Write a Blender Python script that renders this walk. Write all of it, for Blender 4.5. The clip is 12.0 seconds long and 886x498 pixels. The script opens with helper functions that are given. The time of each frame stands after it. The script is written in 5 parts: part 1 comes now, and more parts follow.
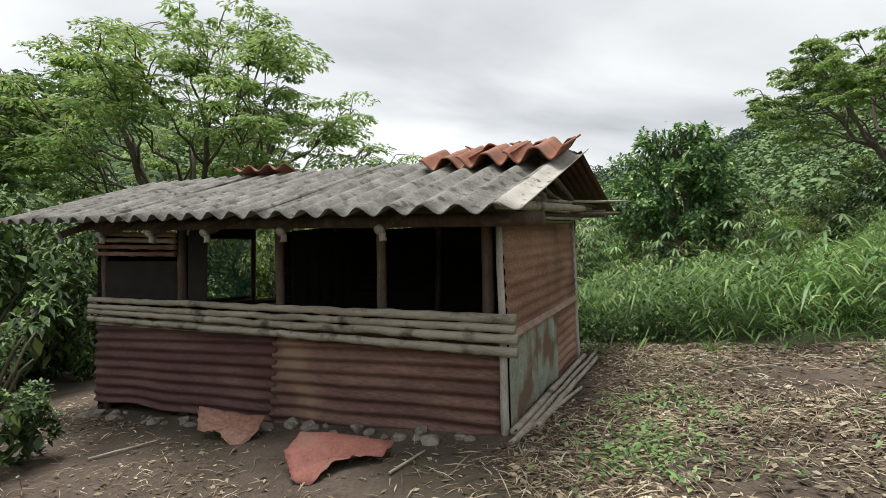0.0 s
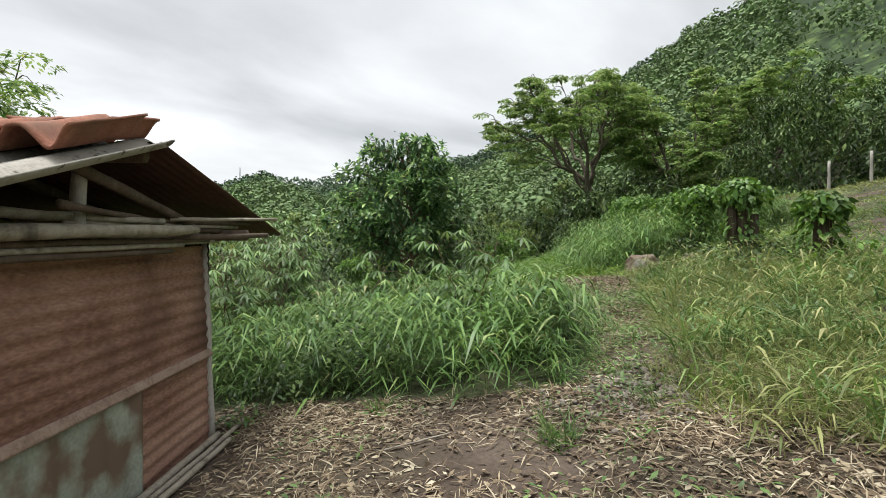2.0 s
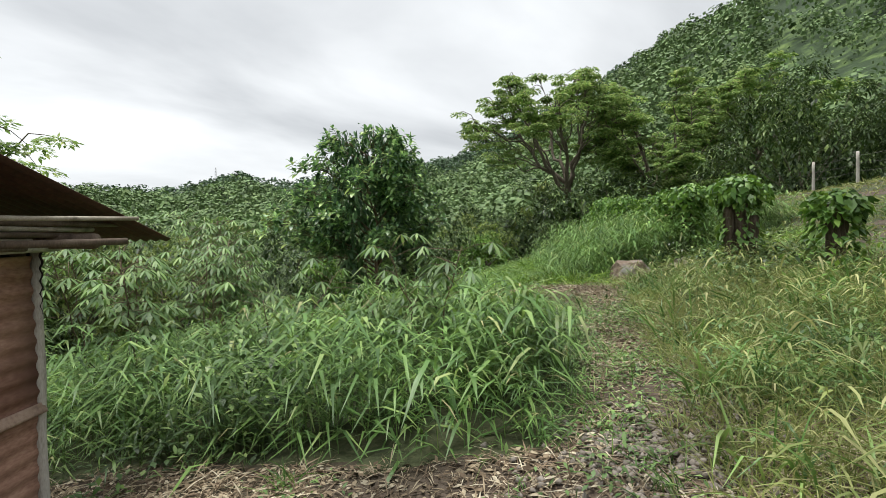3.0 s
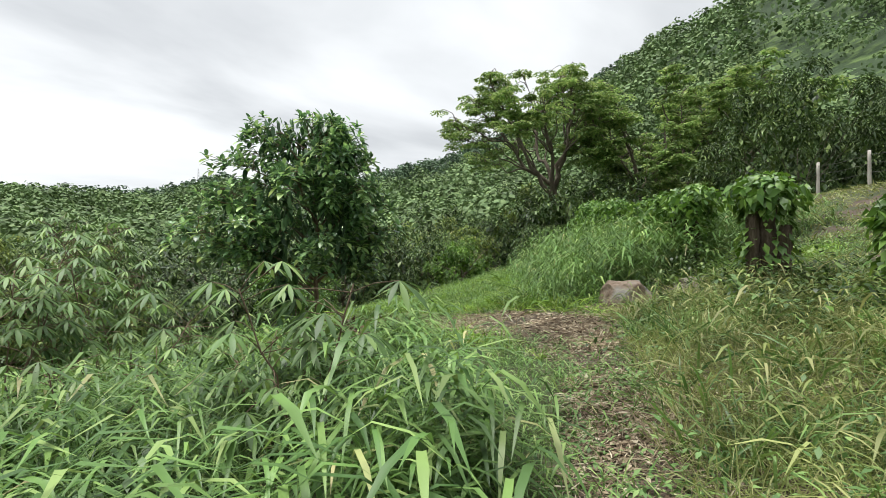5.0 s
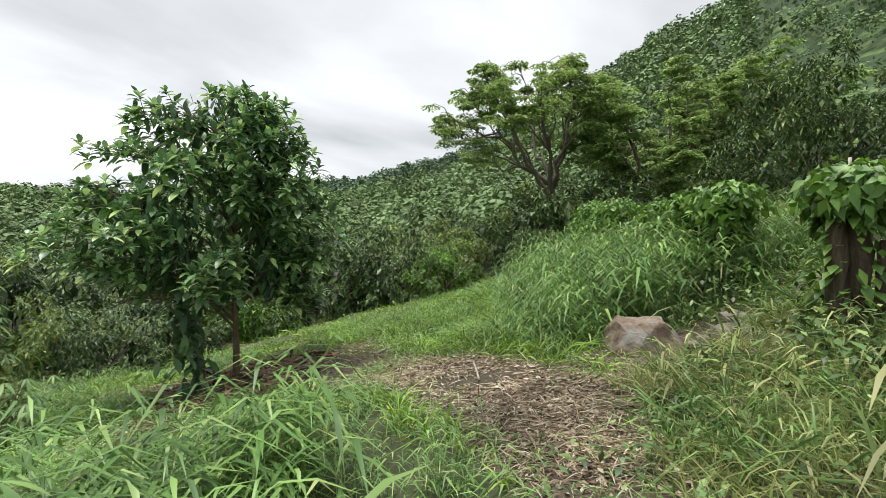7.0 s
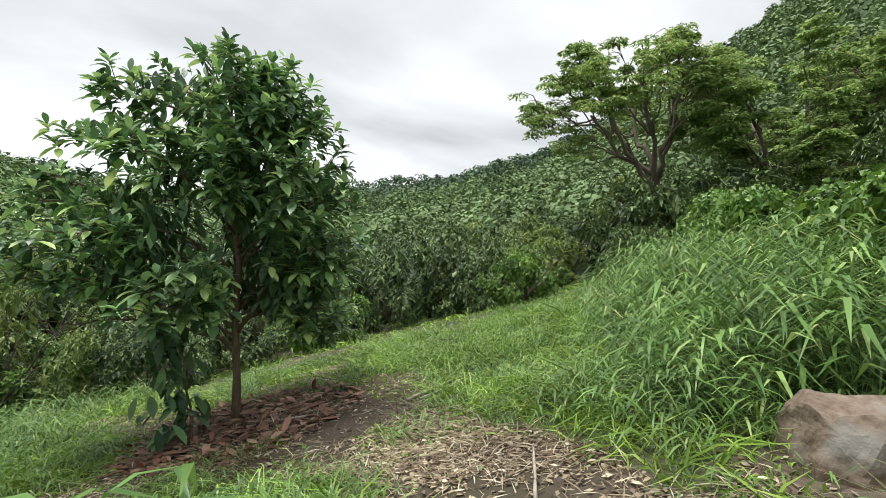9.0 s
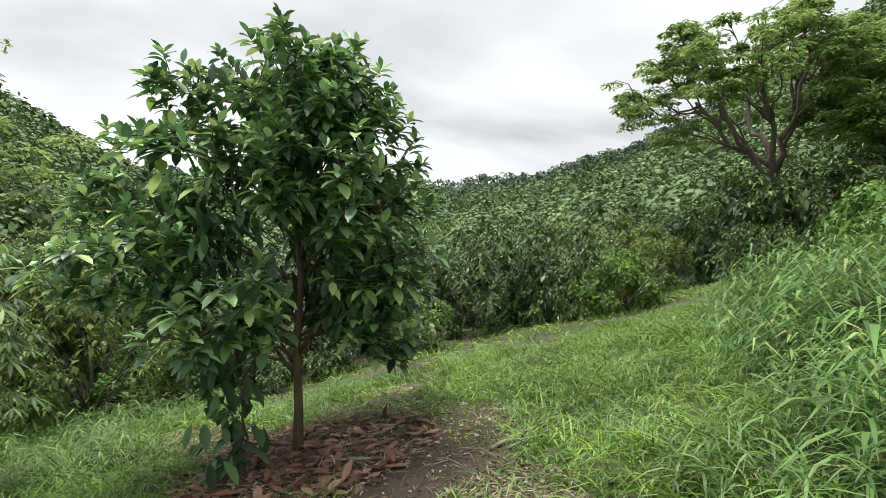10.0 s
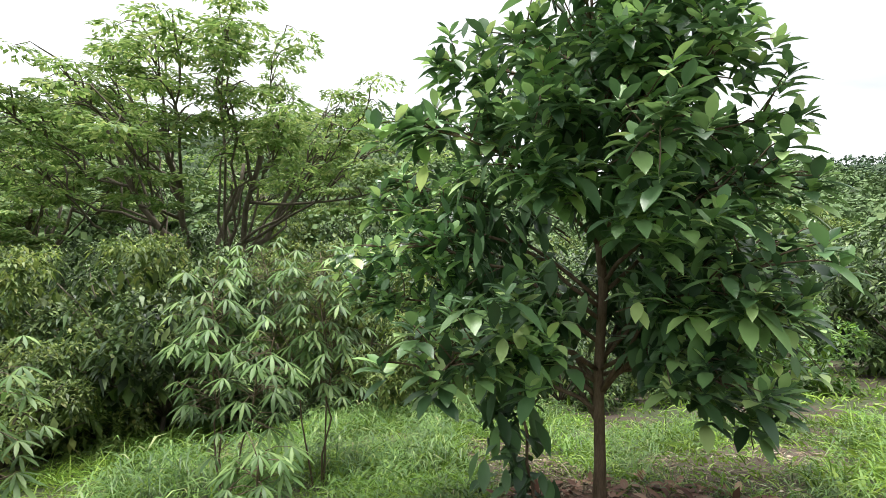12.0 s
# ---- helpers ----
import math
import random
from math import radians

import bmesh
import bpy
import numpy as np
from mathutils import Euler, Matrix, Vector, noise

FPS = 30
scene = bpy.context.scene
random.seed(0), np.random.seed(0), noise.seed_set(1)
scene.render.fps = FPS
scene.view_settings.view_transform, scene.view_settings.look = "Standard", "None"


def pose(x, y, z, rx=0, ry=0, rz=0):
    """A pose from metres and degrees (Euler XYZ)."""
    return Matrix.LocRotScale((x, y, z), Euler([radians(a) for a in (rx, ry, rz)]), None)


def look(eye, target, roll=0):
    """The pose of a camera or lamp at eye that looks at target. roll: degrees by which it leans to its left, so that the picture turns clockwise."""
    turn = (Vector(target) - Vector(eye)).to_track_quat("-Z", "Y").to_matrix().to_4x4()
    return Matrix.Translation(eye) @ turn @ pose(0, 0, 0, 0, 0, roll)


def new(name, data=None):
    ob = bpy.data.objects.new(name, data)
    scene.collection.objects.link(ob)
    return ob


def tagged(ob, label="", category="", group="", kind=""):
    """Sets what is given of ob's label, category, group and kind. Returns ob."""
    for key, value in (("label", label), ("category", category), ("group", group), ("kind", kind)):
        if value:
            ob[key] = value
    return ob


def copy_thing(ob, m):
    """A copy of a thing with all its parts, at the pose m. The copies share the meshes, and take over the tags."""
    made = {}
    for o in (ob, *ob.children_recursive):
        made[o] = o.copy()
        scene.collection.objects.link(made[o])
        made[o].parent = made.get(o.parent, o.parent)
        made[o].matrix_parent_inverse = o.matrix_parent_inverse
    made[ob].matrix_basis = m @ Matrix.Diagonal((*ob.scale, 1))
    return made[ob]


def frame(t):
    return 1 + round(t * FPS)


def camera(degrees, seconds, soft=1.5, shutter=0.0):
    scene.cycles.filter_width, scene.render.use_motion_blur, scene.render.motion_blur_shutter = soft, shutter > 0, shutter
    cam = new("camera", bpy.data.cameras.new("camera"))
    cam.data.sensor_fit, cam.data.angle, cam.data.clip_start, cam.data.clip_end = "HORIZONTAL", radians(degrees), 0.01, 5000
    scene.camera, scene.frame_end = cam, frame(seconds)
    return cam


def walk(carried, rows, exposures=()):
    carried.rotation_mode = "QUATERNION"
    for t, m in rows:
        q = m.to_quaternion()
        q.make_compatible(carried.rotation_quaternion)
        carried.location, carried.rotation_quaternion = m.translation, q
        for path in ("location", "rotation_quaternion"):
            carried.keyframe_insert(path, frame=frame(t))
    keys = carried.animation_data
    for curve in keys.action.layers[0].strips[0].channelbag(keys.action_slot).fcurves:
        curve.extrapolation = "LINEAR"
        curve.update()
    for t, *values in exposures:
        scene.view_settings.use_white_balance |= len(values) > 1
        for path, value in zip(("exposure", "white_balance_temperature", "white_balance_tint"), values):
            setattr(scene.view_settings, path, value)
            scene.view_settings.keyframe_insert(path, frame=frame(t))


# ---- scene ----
cam = camera(83.1, 12.0, soft=0.65)
METRES, EYE, TILT, LEAN, TURN = 13.0, 1.5, 0.0, 0.0, 0.0
ROWS = [
    (0.0, 0.0, 0.0, 0.0, -0.0, 0.0, -0.0),
    (0.5, 0.0339, 0.0208, 0.0058, -14.1, 0.17, -0.01),
    (1.0, 0.0605, 0.0525, 0.0082, -18.92, 0.27, 0.02),
    (1.5, 0.079, 0.076, 0.0194, -22.8, 0.38, 0.09),
    (2.0, 0.1227, 0.1035, 0.0205, -25.81, 0.5, 0.14),
    (2.5, 0.1568, 0.1403, 0.023, -27.27, 0.61, 0.13),
    (4.5, 0.272, 0.274, 0.039, -29.17, 0.86, 0.18),
    (5.0, 0.308, 0.2995, 0.046, -29.45, 0.92, 0.12),
    (5.5, 0.3388, 0.3339, 0.0521, -29.45, 0.88, 0.12),
    (6.0, 0.3666, 0.3619, 0.0536, -29.44, 0.84, 0.14),
    (6.5, 0.4047, 0.3954, 0.0602, -29.49, 0.87, 0.16),
    (8.5, 0.5266, 0.5271, 0.0812, -24.12, 0.74, 0.03),
    (9.0, 0.5508, 0.5652, 0.0782, -18.81, 0.63, -0.04),
    (9.5, 0.5651, 0.6032, 0.085, -14.78, 0.64, -0.07),
    (10.0, 0.5718, 0.6416, 0.0889, -9.07, 0.47, -0.18),
    (10.5, 0.5807, 0.6765, 0.0864, -3.01, 0.38, -0.24),
    (11.0, 0.5906, 0.7077, 0.0908, 6.93, 0.18, -0.24),
    (11.5, 0.5902, 0.7389, 0.0904, 12.73, 0.1, -0.22),
    (12.0, 0.5916, 0.7533, 0.0931, 30.37, 0.01, -0.29),
]
walk(cam, [(t, pose(0, 0, EYE, TILT, LEAN, TURN) @ pose(METRES * x, METRES * y, METRES * z, 90 + pitch, roll, yaw)) for t, x, y, z, yaw, pitch, roll in ROWS], exposures=[(0.0, 0.0), (1.5, 0.04), (2.5, 0.05), (5.5, 0.15), (9.0, 0.15), (10.5, 0.17), (11.5, 0.34), (12.0, 0.55)])
# ---------------- world, sun ----------------
world = bpy.data.worlds.new("overcast_sky")
scene.world = world
world.use_nodes = True
wn, wl = world.node_tree.nodes, world.node_tree.links
wn.clear()


def wnode(kind, **kw):
    n = wn.new(kind)
    for k, v in kw.items():
        n.inputs[k].default_value = v
    return n


sky = wn.new("ShaderNodeTexSky")
sky.sky_type, sky.sun_disc = 'NISHITA', False
sky.sun_elevation, sky.sun_rotation = radians(76), radians(-36)
sky_dim = wn.new("ShaderNodeVectorMath")
sky_dim.operation = 'SCALE'
sky_dim.inputs["Scale"].default_value = 0.1
wl.new(sky.outputs[0], sky_dim.inputs[0])
co = wn.new("ShaderNodeTexCoord")
sep = wn.new("ShaderNodeSeparateXYZ")
wl.new(co.outputs["Generated"], sep.inputs[0])
zz = wn.new("ShaderNodeMath")
zz.operation = 'ADD'
zz.inputs[1].default_value = 0.22
wl.new(sep.outputs["Z"], zz.inputs[0])
zmax = wn.new("ShaderNodeMath")
zmax.operation = 'MAXIMUM'
zmax.inputs[1].default_value = 0.12
wl.new(zz.outputs[0], zmax.inputs[0])
comb = wn.new("ShaderNodeCombineXYZ")
for axis in "XY":
    dv = wn.new("ShaderNodeMath")
    dv.operation = 'DIVIDE'
    wl.new(sep.outputs[axis], dv.inputs[0])
    wl.new(zmax.outputs[0], dv.inputs[1])
    wl.new(dv.outputs[0], comb.inputs[axis])
cmap = wn.new("ShaderNodeMapping")
cmap.inputs["Scale"].default_value = (0.55, 1.0, 1.0)
cmap.inputs["Rotation"].default_value = (0, 0, radians(20))
wl.new(comb.outputs[0], cmap.inputs[0])
cl1 = wnode("ShaderNodeTexNoise", Scale=1.15, Detail=6.0, Roughness=0.5, Distortion=0.35)
cl2 = wnode("ShaderNodeTexNoise", Scale=0.55, Detail=2.0, Roughness=0.5)
wl.new(cmap.outputs[0], cl1.inputs["Vector"])
wl.new(cmap.outputs[0], cl2.inputs["Vector"])
cadd = wn.new("ShaderNodeMath")
cadd.operation = 'MULTIPLY_ADD'
cadd.inputs[1].default_value = 0.6
wl.new(cl1.outputs["Fac"], cadd.inputs[0])
half2 = wn.new("ShaderNodeMath")
half2.operation = 'MULTIPLY'
half2.inputs[1].default_value = 0.4
wl.new(cl2.outputs["Fac"], half2.inputs[0])
wl.new(half2.outputs[0], cadd.inputs[2])
cramp = wn.new("ShaderNodeValToRGB")
cramp.color_ramp.elements[0].position, cramp.color_ramp.elements[0].color = 0.36, (0.45, 0.47, 0.49, 1)
cramp.color_ramp.elements[1].position, cramp.color_ramp.elements[1].color = 0.57, (0.90, 0.925, 0.94, 1)
grad = wn.new("ShaderNodeMath")
grad.operation = 'MULTIPLY_ADD'
grad.inputs[1].default_value = -0.075
wl.new(sep.outputs["X"], grad.inputs[0])
wl.new(cadd.outputs[0], grad.inputs[2])
wl.new(grad.outputs[0], cramp.inputs[0])
cmix = wn.new("ShaderNodeMix")
cmix.data_type = 'RGBA'
cmix.inputs["Factor"].default_value = 0.95
wl.new(sky_dim.outputs[0], cmix.inputs["A"])
wl.new(cramp.outputs[0], cmix.inputs["B"])
bg = wnode("ShaderNodeBackground", Strength=1.2)
wl.new(cmix.outputs["Result"], bg.inputs["Color"])
wout = wn.new("ShaderNodeOutputWorld")
wl.new(bg.outputs[0], wout.inputs["Surface"])

sun_data = bpy.data.lights.new("sun", 'SUN')
sun_data.energy, sun_data.angle, sun_data.color = 4.6, radians(30), (1.0, 0.985, 0.94)
sun_ob = new("sun", sun_data)
sun_ob.matrix_world = look((0, 0, 30), (4, -5.5, 0))

# ---------------- materials ----------------


def base_mat(name, rough=0.8, metal=0.0):
    m = bpy.data.materials.new(name)
    m.use_nodes = True
    b = m.node_tree.nodes["Principled BSDF"]
    b.inputs["Roughness"].default_value = rough
    b.inputs["Metallic"].default_value = metal
    b.inputs["Specular IOR Level"].default_value = 0.35
    return m, m.node_tree.nodes, m.node_tree.links, b


def ramp_node(n, stops):
    r = n.new("ShaderNodeValToRGB")
    els = r.color_ramp.elements
    while len(els) < len(stops):
        els.new(0.5)
    for e, (p, c) in zip(els, stops):
        e.position, e.color = p, (*c, 1)
    return r


def surface(name, stops, scale=6.0, fine=60.0, rough=0.85, bump=0.3, metal=0.0, stretch=(1, 1, 1), spots=None, depth=0.01):
    """Two scales of noise in the colour, relief from the fine one, and stains of their own colour."""
    m, n, l, b = base_mat(name, rough, metal)
    tc = n.new("ShaderNodeTexCoord")
    mp = n.new("ShaderNodeMapping")
    mp.inputs["Scale"].default_value = stretch
    l.new(tc.outputs["Object"], mp.inputs[0])
    n1 = n.new("ShaderNodeTexNoise")
    n1.inputs["Scale"].default_value, n1.inputs["Detail"].default_value, n1.inputs["Roughness"].default_value = scale, 8, 0.62
    n2 = n.new("ShaderNodeTexNoise")
    n2.inputs["Scale"].default_value, n2.inputs["Detail"].default_value = fine, 5
    l.new(mp.outputs[0], n1.inputs["Vector"])
    l.new(mp.outputs[0], n2.inputs["Vector"])
    mx = n.new("ShaderNodeMath")
    mx.operation = 'MULTIPLY_ADD'
    mx.inputs[1].default_value = 0.35
    l.new(n2.outputs["Fac"], mx.inputs[0])
    sc = n.new("ShaderNodeMath")
    sc.operation = 'MULTIPLY'
    sc.inputs[1].default_value = 0.65
    l.new(n1.outputs["Fac"], sc.inputs[0])
    l.new(sc.outputs[0], mx.inputs[2])
    r = ramp_node(n, stops)
    l.new(mx.outputs[0], r.inputs[0])
    colour = r.outputs[0]
    if spots:
        sp_scale, lo, hi, col = spots
        n3 = n.new("ShaderNodeTexNoise")
        n3.inputs["Scale"].default_value, n3.inputs["Detail"].default_value = sp_scale, 6
        l.new(tc.outputs["Object"], n3.inputs["Vector"])
        mr = n.new("ShaderNodeMapRange")
        mr.inputs[1].default_value, mr.inputs[2].default_value = lo, hi
        l.new(n3.outputs["Fac"], mr.inputs[0])
        mc = n.new("ShaderNodeMix")
        mc.data_type = 'RGBA'
        mc.inputs["B"].default_value = (*col, 1)
        l.new(mr.outputs[0], mc.inputs["Factor"])
        l.new(colour, mc.inputs["A"])
        colour = mc.outputs["Result"]
    l.new(colour, b.inputs["Base Color"])
    bp = n.new("ShaderNodeBump")
    bp.inputs["Strength"].default_value, bp.inputs["Distance"].default_value = bump, depth
    l.new(mx.outputs[0], bp.inputs["Height"])
    l.new(bp.outputs[0], b.inputs["Normal"])
    return m


def leaf_mat(name, stops, rough=0.45, through_light=0.3, spec=0.4, patch_scale=1.3, lo=0.6, hi=1.4):
    """Each leaf takes its own tone; part of the light passes through."""
    m, n, l, b = base_mat(name, rough)
    b.inputs["Specular IOR Level"].default_value = spec
    g = n.new("ShaderNodeNewGeometry")
    r = ramp_node(n, stops)
    l.new(g.outputs["Random Per Island"], r.inputs[0])
    tc = n.new("ShaderNodeTexCoord")
    nz = n.new("ShaderNodeTexNoise")
    nz.inputs["Scale"].default_value = patch_scale
    l.new(tc.outputs["Object"], nz.inputs["Vector"])
    hs = n.new("ShaderNodeHueSaturation")
    mr = n.new("ShaderNodeMapRange")
    mr.inputs[1].default_value, mr.inputs[2].default_value = 0.3, 0.7
    mr.inputs[3].default_value, mr.inputs[4].default_value = lo, hi
    l.new(nz.outputs["Fac"], mr.inputs[0])
    l.new(mr.outputs[0], hs.inputs["Value"])
    l.new(r.outputs[0], hs.inputs["Color"])
    l.new(hs.outputs[0], b.inputs["Base Color"])
    tr = n.new("ShaderNodeBsdfTranslucent")
    br = n.new("ShaderNodeHueSaturation")
    br.inputs["Value"].default_value, br.inputs["Hue"].default_value, br.inputs["Saturation"].default_value = 1.5, 0.485, 1.05
    l.new(hs.outputs[0], br.inputs["Color"])
    l.new(br.outputs[0], tr.inputs["Color"])
    mix = n.new("ShaderNodeMixShader")
    mix.inputs[0].default_value = through_light
    out = n["Material Output"]
    l.new(b.outputs[0], mix.inputs[1])
    l.new(tr.outputs[0], mix.inputs[2])
    l.new(mix.outputs[0], out.inputs["Surface"])
    return m


M_ground = surface("dry_soil", [(0.28, (0.024, 0.017, 0.012)), (0.46, (0.07, 0.051, 0.038)), (0.6, (0.107, 0.082, 0.063)), (0.75, (0.159, 0.131, 0.102))], 1.6, 34, 0.95, 0.9, depth=0.04, spots=(0.5, 0.47, 0.62, (0.05, 0.042, 0.026)))
M_turf = surface("mossy_turf_soil", [(0.3, (0.02, 0.026, 0.011)), (0.5, (0.05, 0.06, 0.026)), (0.75, (0.13, 0.125, 0.065))], 2.0, 30, 0.95, 0.7, depth=0.03)
M_hill = surface("hill_scrub", [(0.36, (0.012, 0.024, 0.010)), (0.5, (0.028, 0.052, 0.018)), (0.57, (0.09, 0.14, 0.042)), (0.66, (0.20, 0.27, 0.09))], 0.03, 0.45, 0.95, 0.8, depth=0.8)
M_rust = surface("rusted_sheet", [(0.25, (0.024, 0.011, 0.013)), (0.45, (0.074, 0.033, 0.032)), (0.6, (0.129, 0.069, 0.061)), (0.8, (0.224, 0.159, 0.147))], 2.4, 40, 0.72, 0.25, stretch=(0.35, 0.35, 2.6), spots=(1.1, 0.50, 0.72, (0.075, 0.026, 0.024)))
M_rust_tan = surface("tan_rusted_sheet", [(0.25, (0.044, 0.022, 0.018)), (0.45, (0.114, 0.057, 0.047)), (0.6, (0.195, 0.111, 0.086)), (0.8, (0.325, 0.234, 0.189))], 2.0, 40, 0.72, 0.25, stretch=(0.35, 0.35, 2.0), spots=(1.2, 0.52, 0.68, (0.22, 0.14, 0.095)))
M_seam = surface("bent_rusty_edge", [(0.3, (0.16, 0.10, 0.075)), (0.5, (0.32, 0.22, 0.17)), (0.75, (0.45, 0.35, 0.28))], 6.0, 50, 0.8, 0.3)
M_rust_side = surface("brown_rusted_sheet", [(0.28, (0.085, 0.04, 0.03)), (0.45, (0.22, 0.112, 0.079)), (0.6, (0.366, 0.213, 0.156)), (0.8, (0.586, 0.415, 0.329))], 1.4, 45, 0.75, 0.25, stretch=(0.5, 0.5, 1.6), spots=(1.3, 0.5, 0.75, (0.11, 0.05, 0.035)))
M_rust_roof = surface("dark_rusted_roof_sheet", [(0.3, (0.03, 0.014, 0.012)), (0.55, (0.08, 0.034, 0.026)), (0.8, (0.14, 0.07, 0.05))], 2.0, 40, 0.8, 0.2)
M_panel = surface("weathered_green_grey_panel", [(0.3, (0.16, 0.17, 0.13)), (0.48, (0.30, 0.32, 0.26)), (0.65, (0.40, 0.42, 0.35)), (0.85, (0.5, 0.5, 0.43))], 3.0, 40, 0.8, 0.2, spots=(2.8, 0.46, 0.60, (0.17, 0.115, 0.08)))
M_cement = surface("lichen_fibre_cement", [(0.28, (0.044, 0.04, 0.036)), (0.45, (0.136, 0.128, 0.116)), (0.6, (0.232, 0.22, 0.2)), (0.8, (0.376, 0.36, 0.328))], 5.0, 55, 0.95, 0.6, spots=(9.0, 0.56, 0.66, (0.06, 0.055, 0.048)))
M_cement_pale = surface("pale_fibre_cement_edge", [(0.3, (0.176, 0.16, 0.136)), (0.5, (0.368, 0.344, 0.304)), (0.8, (0.48, 0.456, 0.408))], 5.0, 55, 0.9, 0.35, spots=(14.0, 0.62, 0.68, (0.1, 0.085, 0.07)))
M_clay = surface("fired_clay_tile", [(0.28, (0.12, 0.045, 0.03)), (0.5, (0.29, 0.12, 0.075)), (0.75, (0.44, 0.22, 0.15))], 5.0, 60, 0.85, 0.25, spots=(3.0, 0.5, 0.72, (0.15, 0.085, 0.06)))
M_bamboo = surface("grey_bamboo", [(0.3, (0.15, 0.125, 0.095)), (0.5, (0.32, 0.28, 0.225)), (0.75, (0.48, 0.44, 0.37))], 4.0, 50, 0.7, 0.25, stretch=(0.4, 3, 3), spots=(5.0, 0.58, 0.7, (0.09, 0.075, 0.06)))
M_wood = surface("weathered_timber", [(0.3, (0.041, 0.029, 0.02)), (0.5, (0.109, 0.078, 0.058)), (0.75, (0.204, 0.163, 0.129))], 5.0, 60, 0.85, 0.4, stretch=(2, 2, 0.5))
M_paint_post = surface("pale_painted_pole", [(0.3, (0.18, 0.16, 0.14)), (0.5, (0.40, 0.37, 0.33)), (0.75, (0.58, 0.55, 0.5))], 6.0, 60, 0.7, 0.3, stretch=(2, 2, 0.5))
M_red_sheet = surface("red_sheet_fragment", [(0.3, (0.120, 0.041, 0.032)), (0.5, (0.247, 0.094, 0.072)), (0.75, (0.338, 0.165, 0.128))], 4.0, 50, 0.75, 0.2, spots=(3.0, 0.55, 0.7, (0.2, 0.12, 0.09)))
M_stone = surface("grey_field_stone", [(0.3, (0.09, 0.075, 0.06)), (0.5, (0.19, 0.165, 0.14)), (0.75, (0.32, 0.29, 0.255))], 6.0, 40, 0.9, 0.5)
M_rock = surface("brown_boulder", [(0.28, (0.065, 0.045, 0.032)), (0.45, (0.155, 0.112, 0.082)), (0.6, (0.235, 0.19, 0.15)), (0.8, (0.36, 0.33, 0.28))], 3.4, 26, 0.9, 0.8, spots=(2.6, 0.52, 0.64, (0.20, 0.19, 0.17)), depth=0.03)
M_bark = surface("brown_bark", [(0.3, (0.06, 0.04, 0.027)), (0.5, (0.15, 0.105, 0.072)), (0.75, (0.26, 0.20, 0.15))], 9.0, 60, 0.9, 0.6, stretch=(2, 2, 0.4))
M_bark_dark = surface("dark_split_bark", [(0.3, (0.03, 0.022, 0.016)), (0.5, (0.085, 0.062, 0.045)), (0.75, (0.19, 0.15, 0.115))], 7.0, 40, 0.9, 0.8, stretch=(3, 3, 0.4), depth=0.02)
M_bark_grey = surface("grey_bark", [(0.3, (0.06, 0.048, 0.036)), (0.5, (0.13, 0.105, 0.08)), (0.75, (0.22, 0.19, 0.155))], 3.0, 20, 0.9, 0.5, stretch=(2, 2, 0.5))
M_wire = surface("dull_wire", [(0.3, (0.08, 0.08, 0.08)), (0.7, (0.2, 0.19, 0.18))], 10, 80, 0.6, 0.1, metal=0.6)
M_net = surface("green_shade_net", [(0.3, (0.03, 0.17, 0.13)), (0.7, (0.06, 0.28, 0.22))], 8, 120, 0.8, 0.3)
# near-black: the shade inside the hut is put into this colour
M_inner_shade = surface("near_black_inner_shade", [(0.3, (0.007, 0.006, 0.005)), (0.7, (0.027, 0.022, 0.018))], 5, 50, 0.9, 0.3)
M_tower = surface("galvanised_mast", [(0.3, (0.35, 0.35, 0.36)), (0.7, (0.5, 0.5, 0.5))], 1, 5, 0.6, 0.1, metal=0.3)

L_avo = leaf_mat("avocado_leaf", [(0.0, (0.04, 0.086, 0.04)), (0.45, (0.134, 0.257, 0.105)), (0.85, (0.336, 0.526, 0.192)), (1.0, (0.591, 0.734, 0.292))], 0.36, 0.16, 0.5, 1.3, 0.6, 1.35)
# darker than the outer leaves: older, and with the crown's inner shade as colour
L_avo_old_shade = leaf_mat("old_avocado_leaf_with_shade", [(0.0, (0.034, 0.078, 0.034)), (0.6, (0.086, 0.172, 0.069)), (1.0, (0.155, 0.276, 0.103))], 0.42, 0.08, 0.4, 1.3, 0.7, 1.2)
L_bush = leaf_mat("dark_bush_leaf", [(0.0, (0.024, 0.046, 0.016)), (0.5, (0.078, 0.14, 0.044)), (0.85, (0.16, 0.24, 0.075)), (1.0, (0.25, 0.33, 0.11))], 0.45, 0.07, 0.3, 0.9, 0.36, 1.45)
L_bright = leaf_mat("bright_vine_leaf", [(0.0, (0.047, 0.114, 0.019)), (0.6, (0.099, 0.203, 0.031)), (1.0, (0.198, 0.323, 0.062))], 0.45, 0.2, 0.4)
L_feather = leaf_mat("feathery_leaf", [(0.0, (0.098, 0.181, 0.051)), (0.6, (0.203, 0.317, 0.098)), (1.0, (0.366, 0.429, 0.168))], 0.55, 0.38, 0.3, 0.7, 0.65, 1.3)
L_olive = leaf_mat("olive_scrub_leaf", [(0.0, (0.053, 0.095, 0.025)), (0.5, (0.124, 0.189, 0.047)), (0.9, (0.235, 0.304, 0.084)), (1.0, (0.352, 0.365, 0.125))], 0.5, 0.32, 0.4, 0.9, 0.55, 1.35)
L_cassava = leaf_mat("cassava_leaf", [(0.0, (0.061, 0.118, 0.037)), (0.6, (0.117, 0.21, 0.062)), (1.0, (0.216, 0.314, 0.101))], 0.5, 0.2, 0.35)
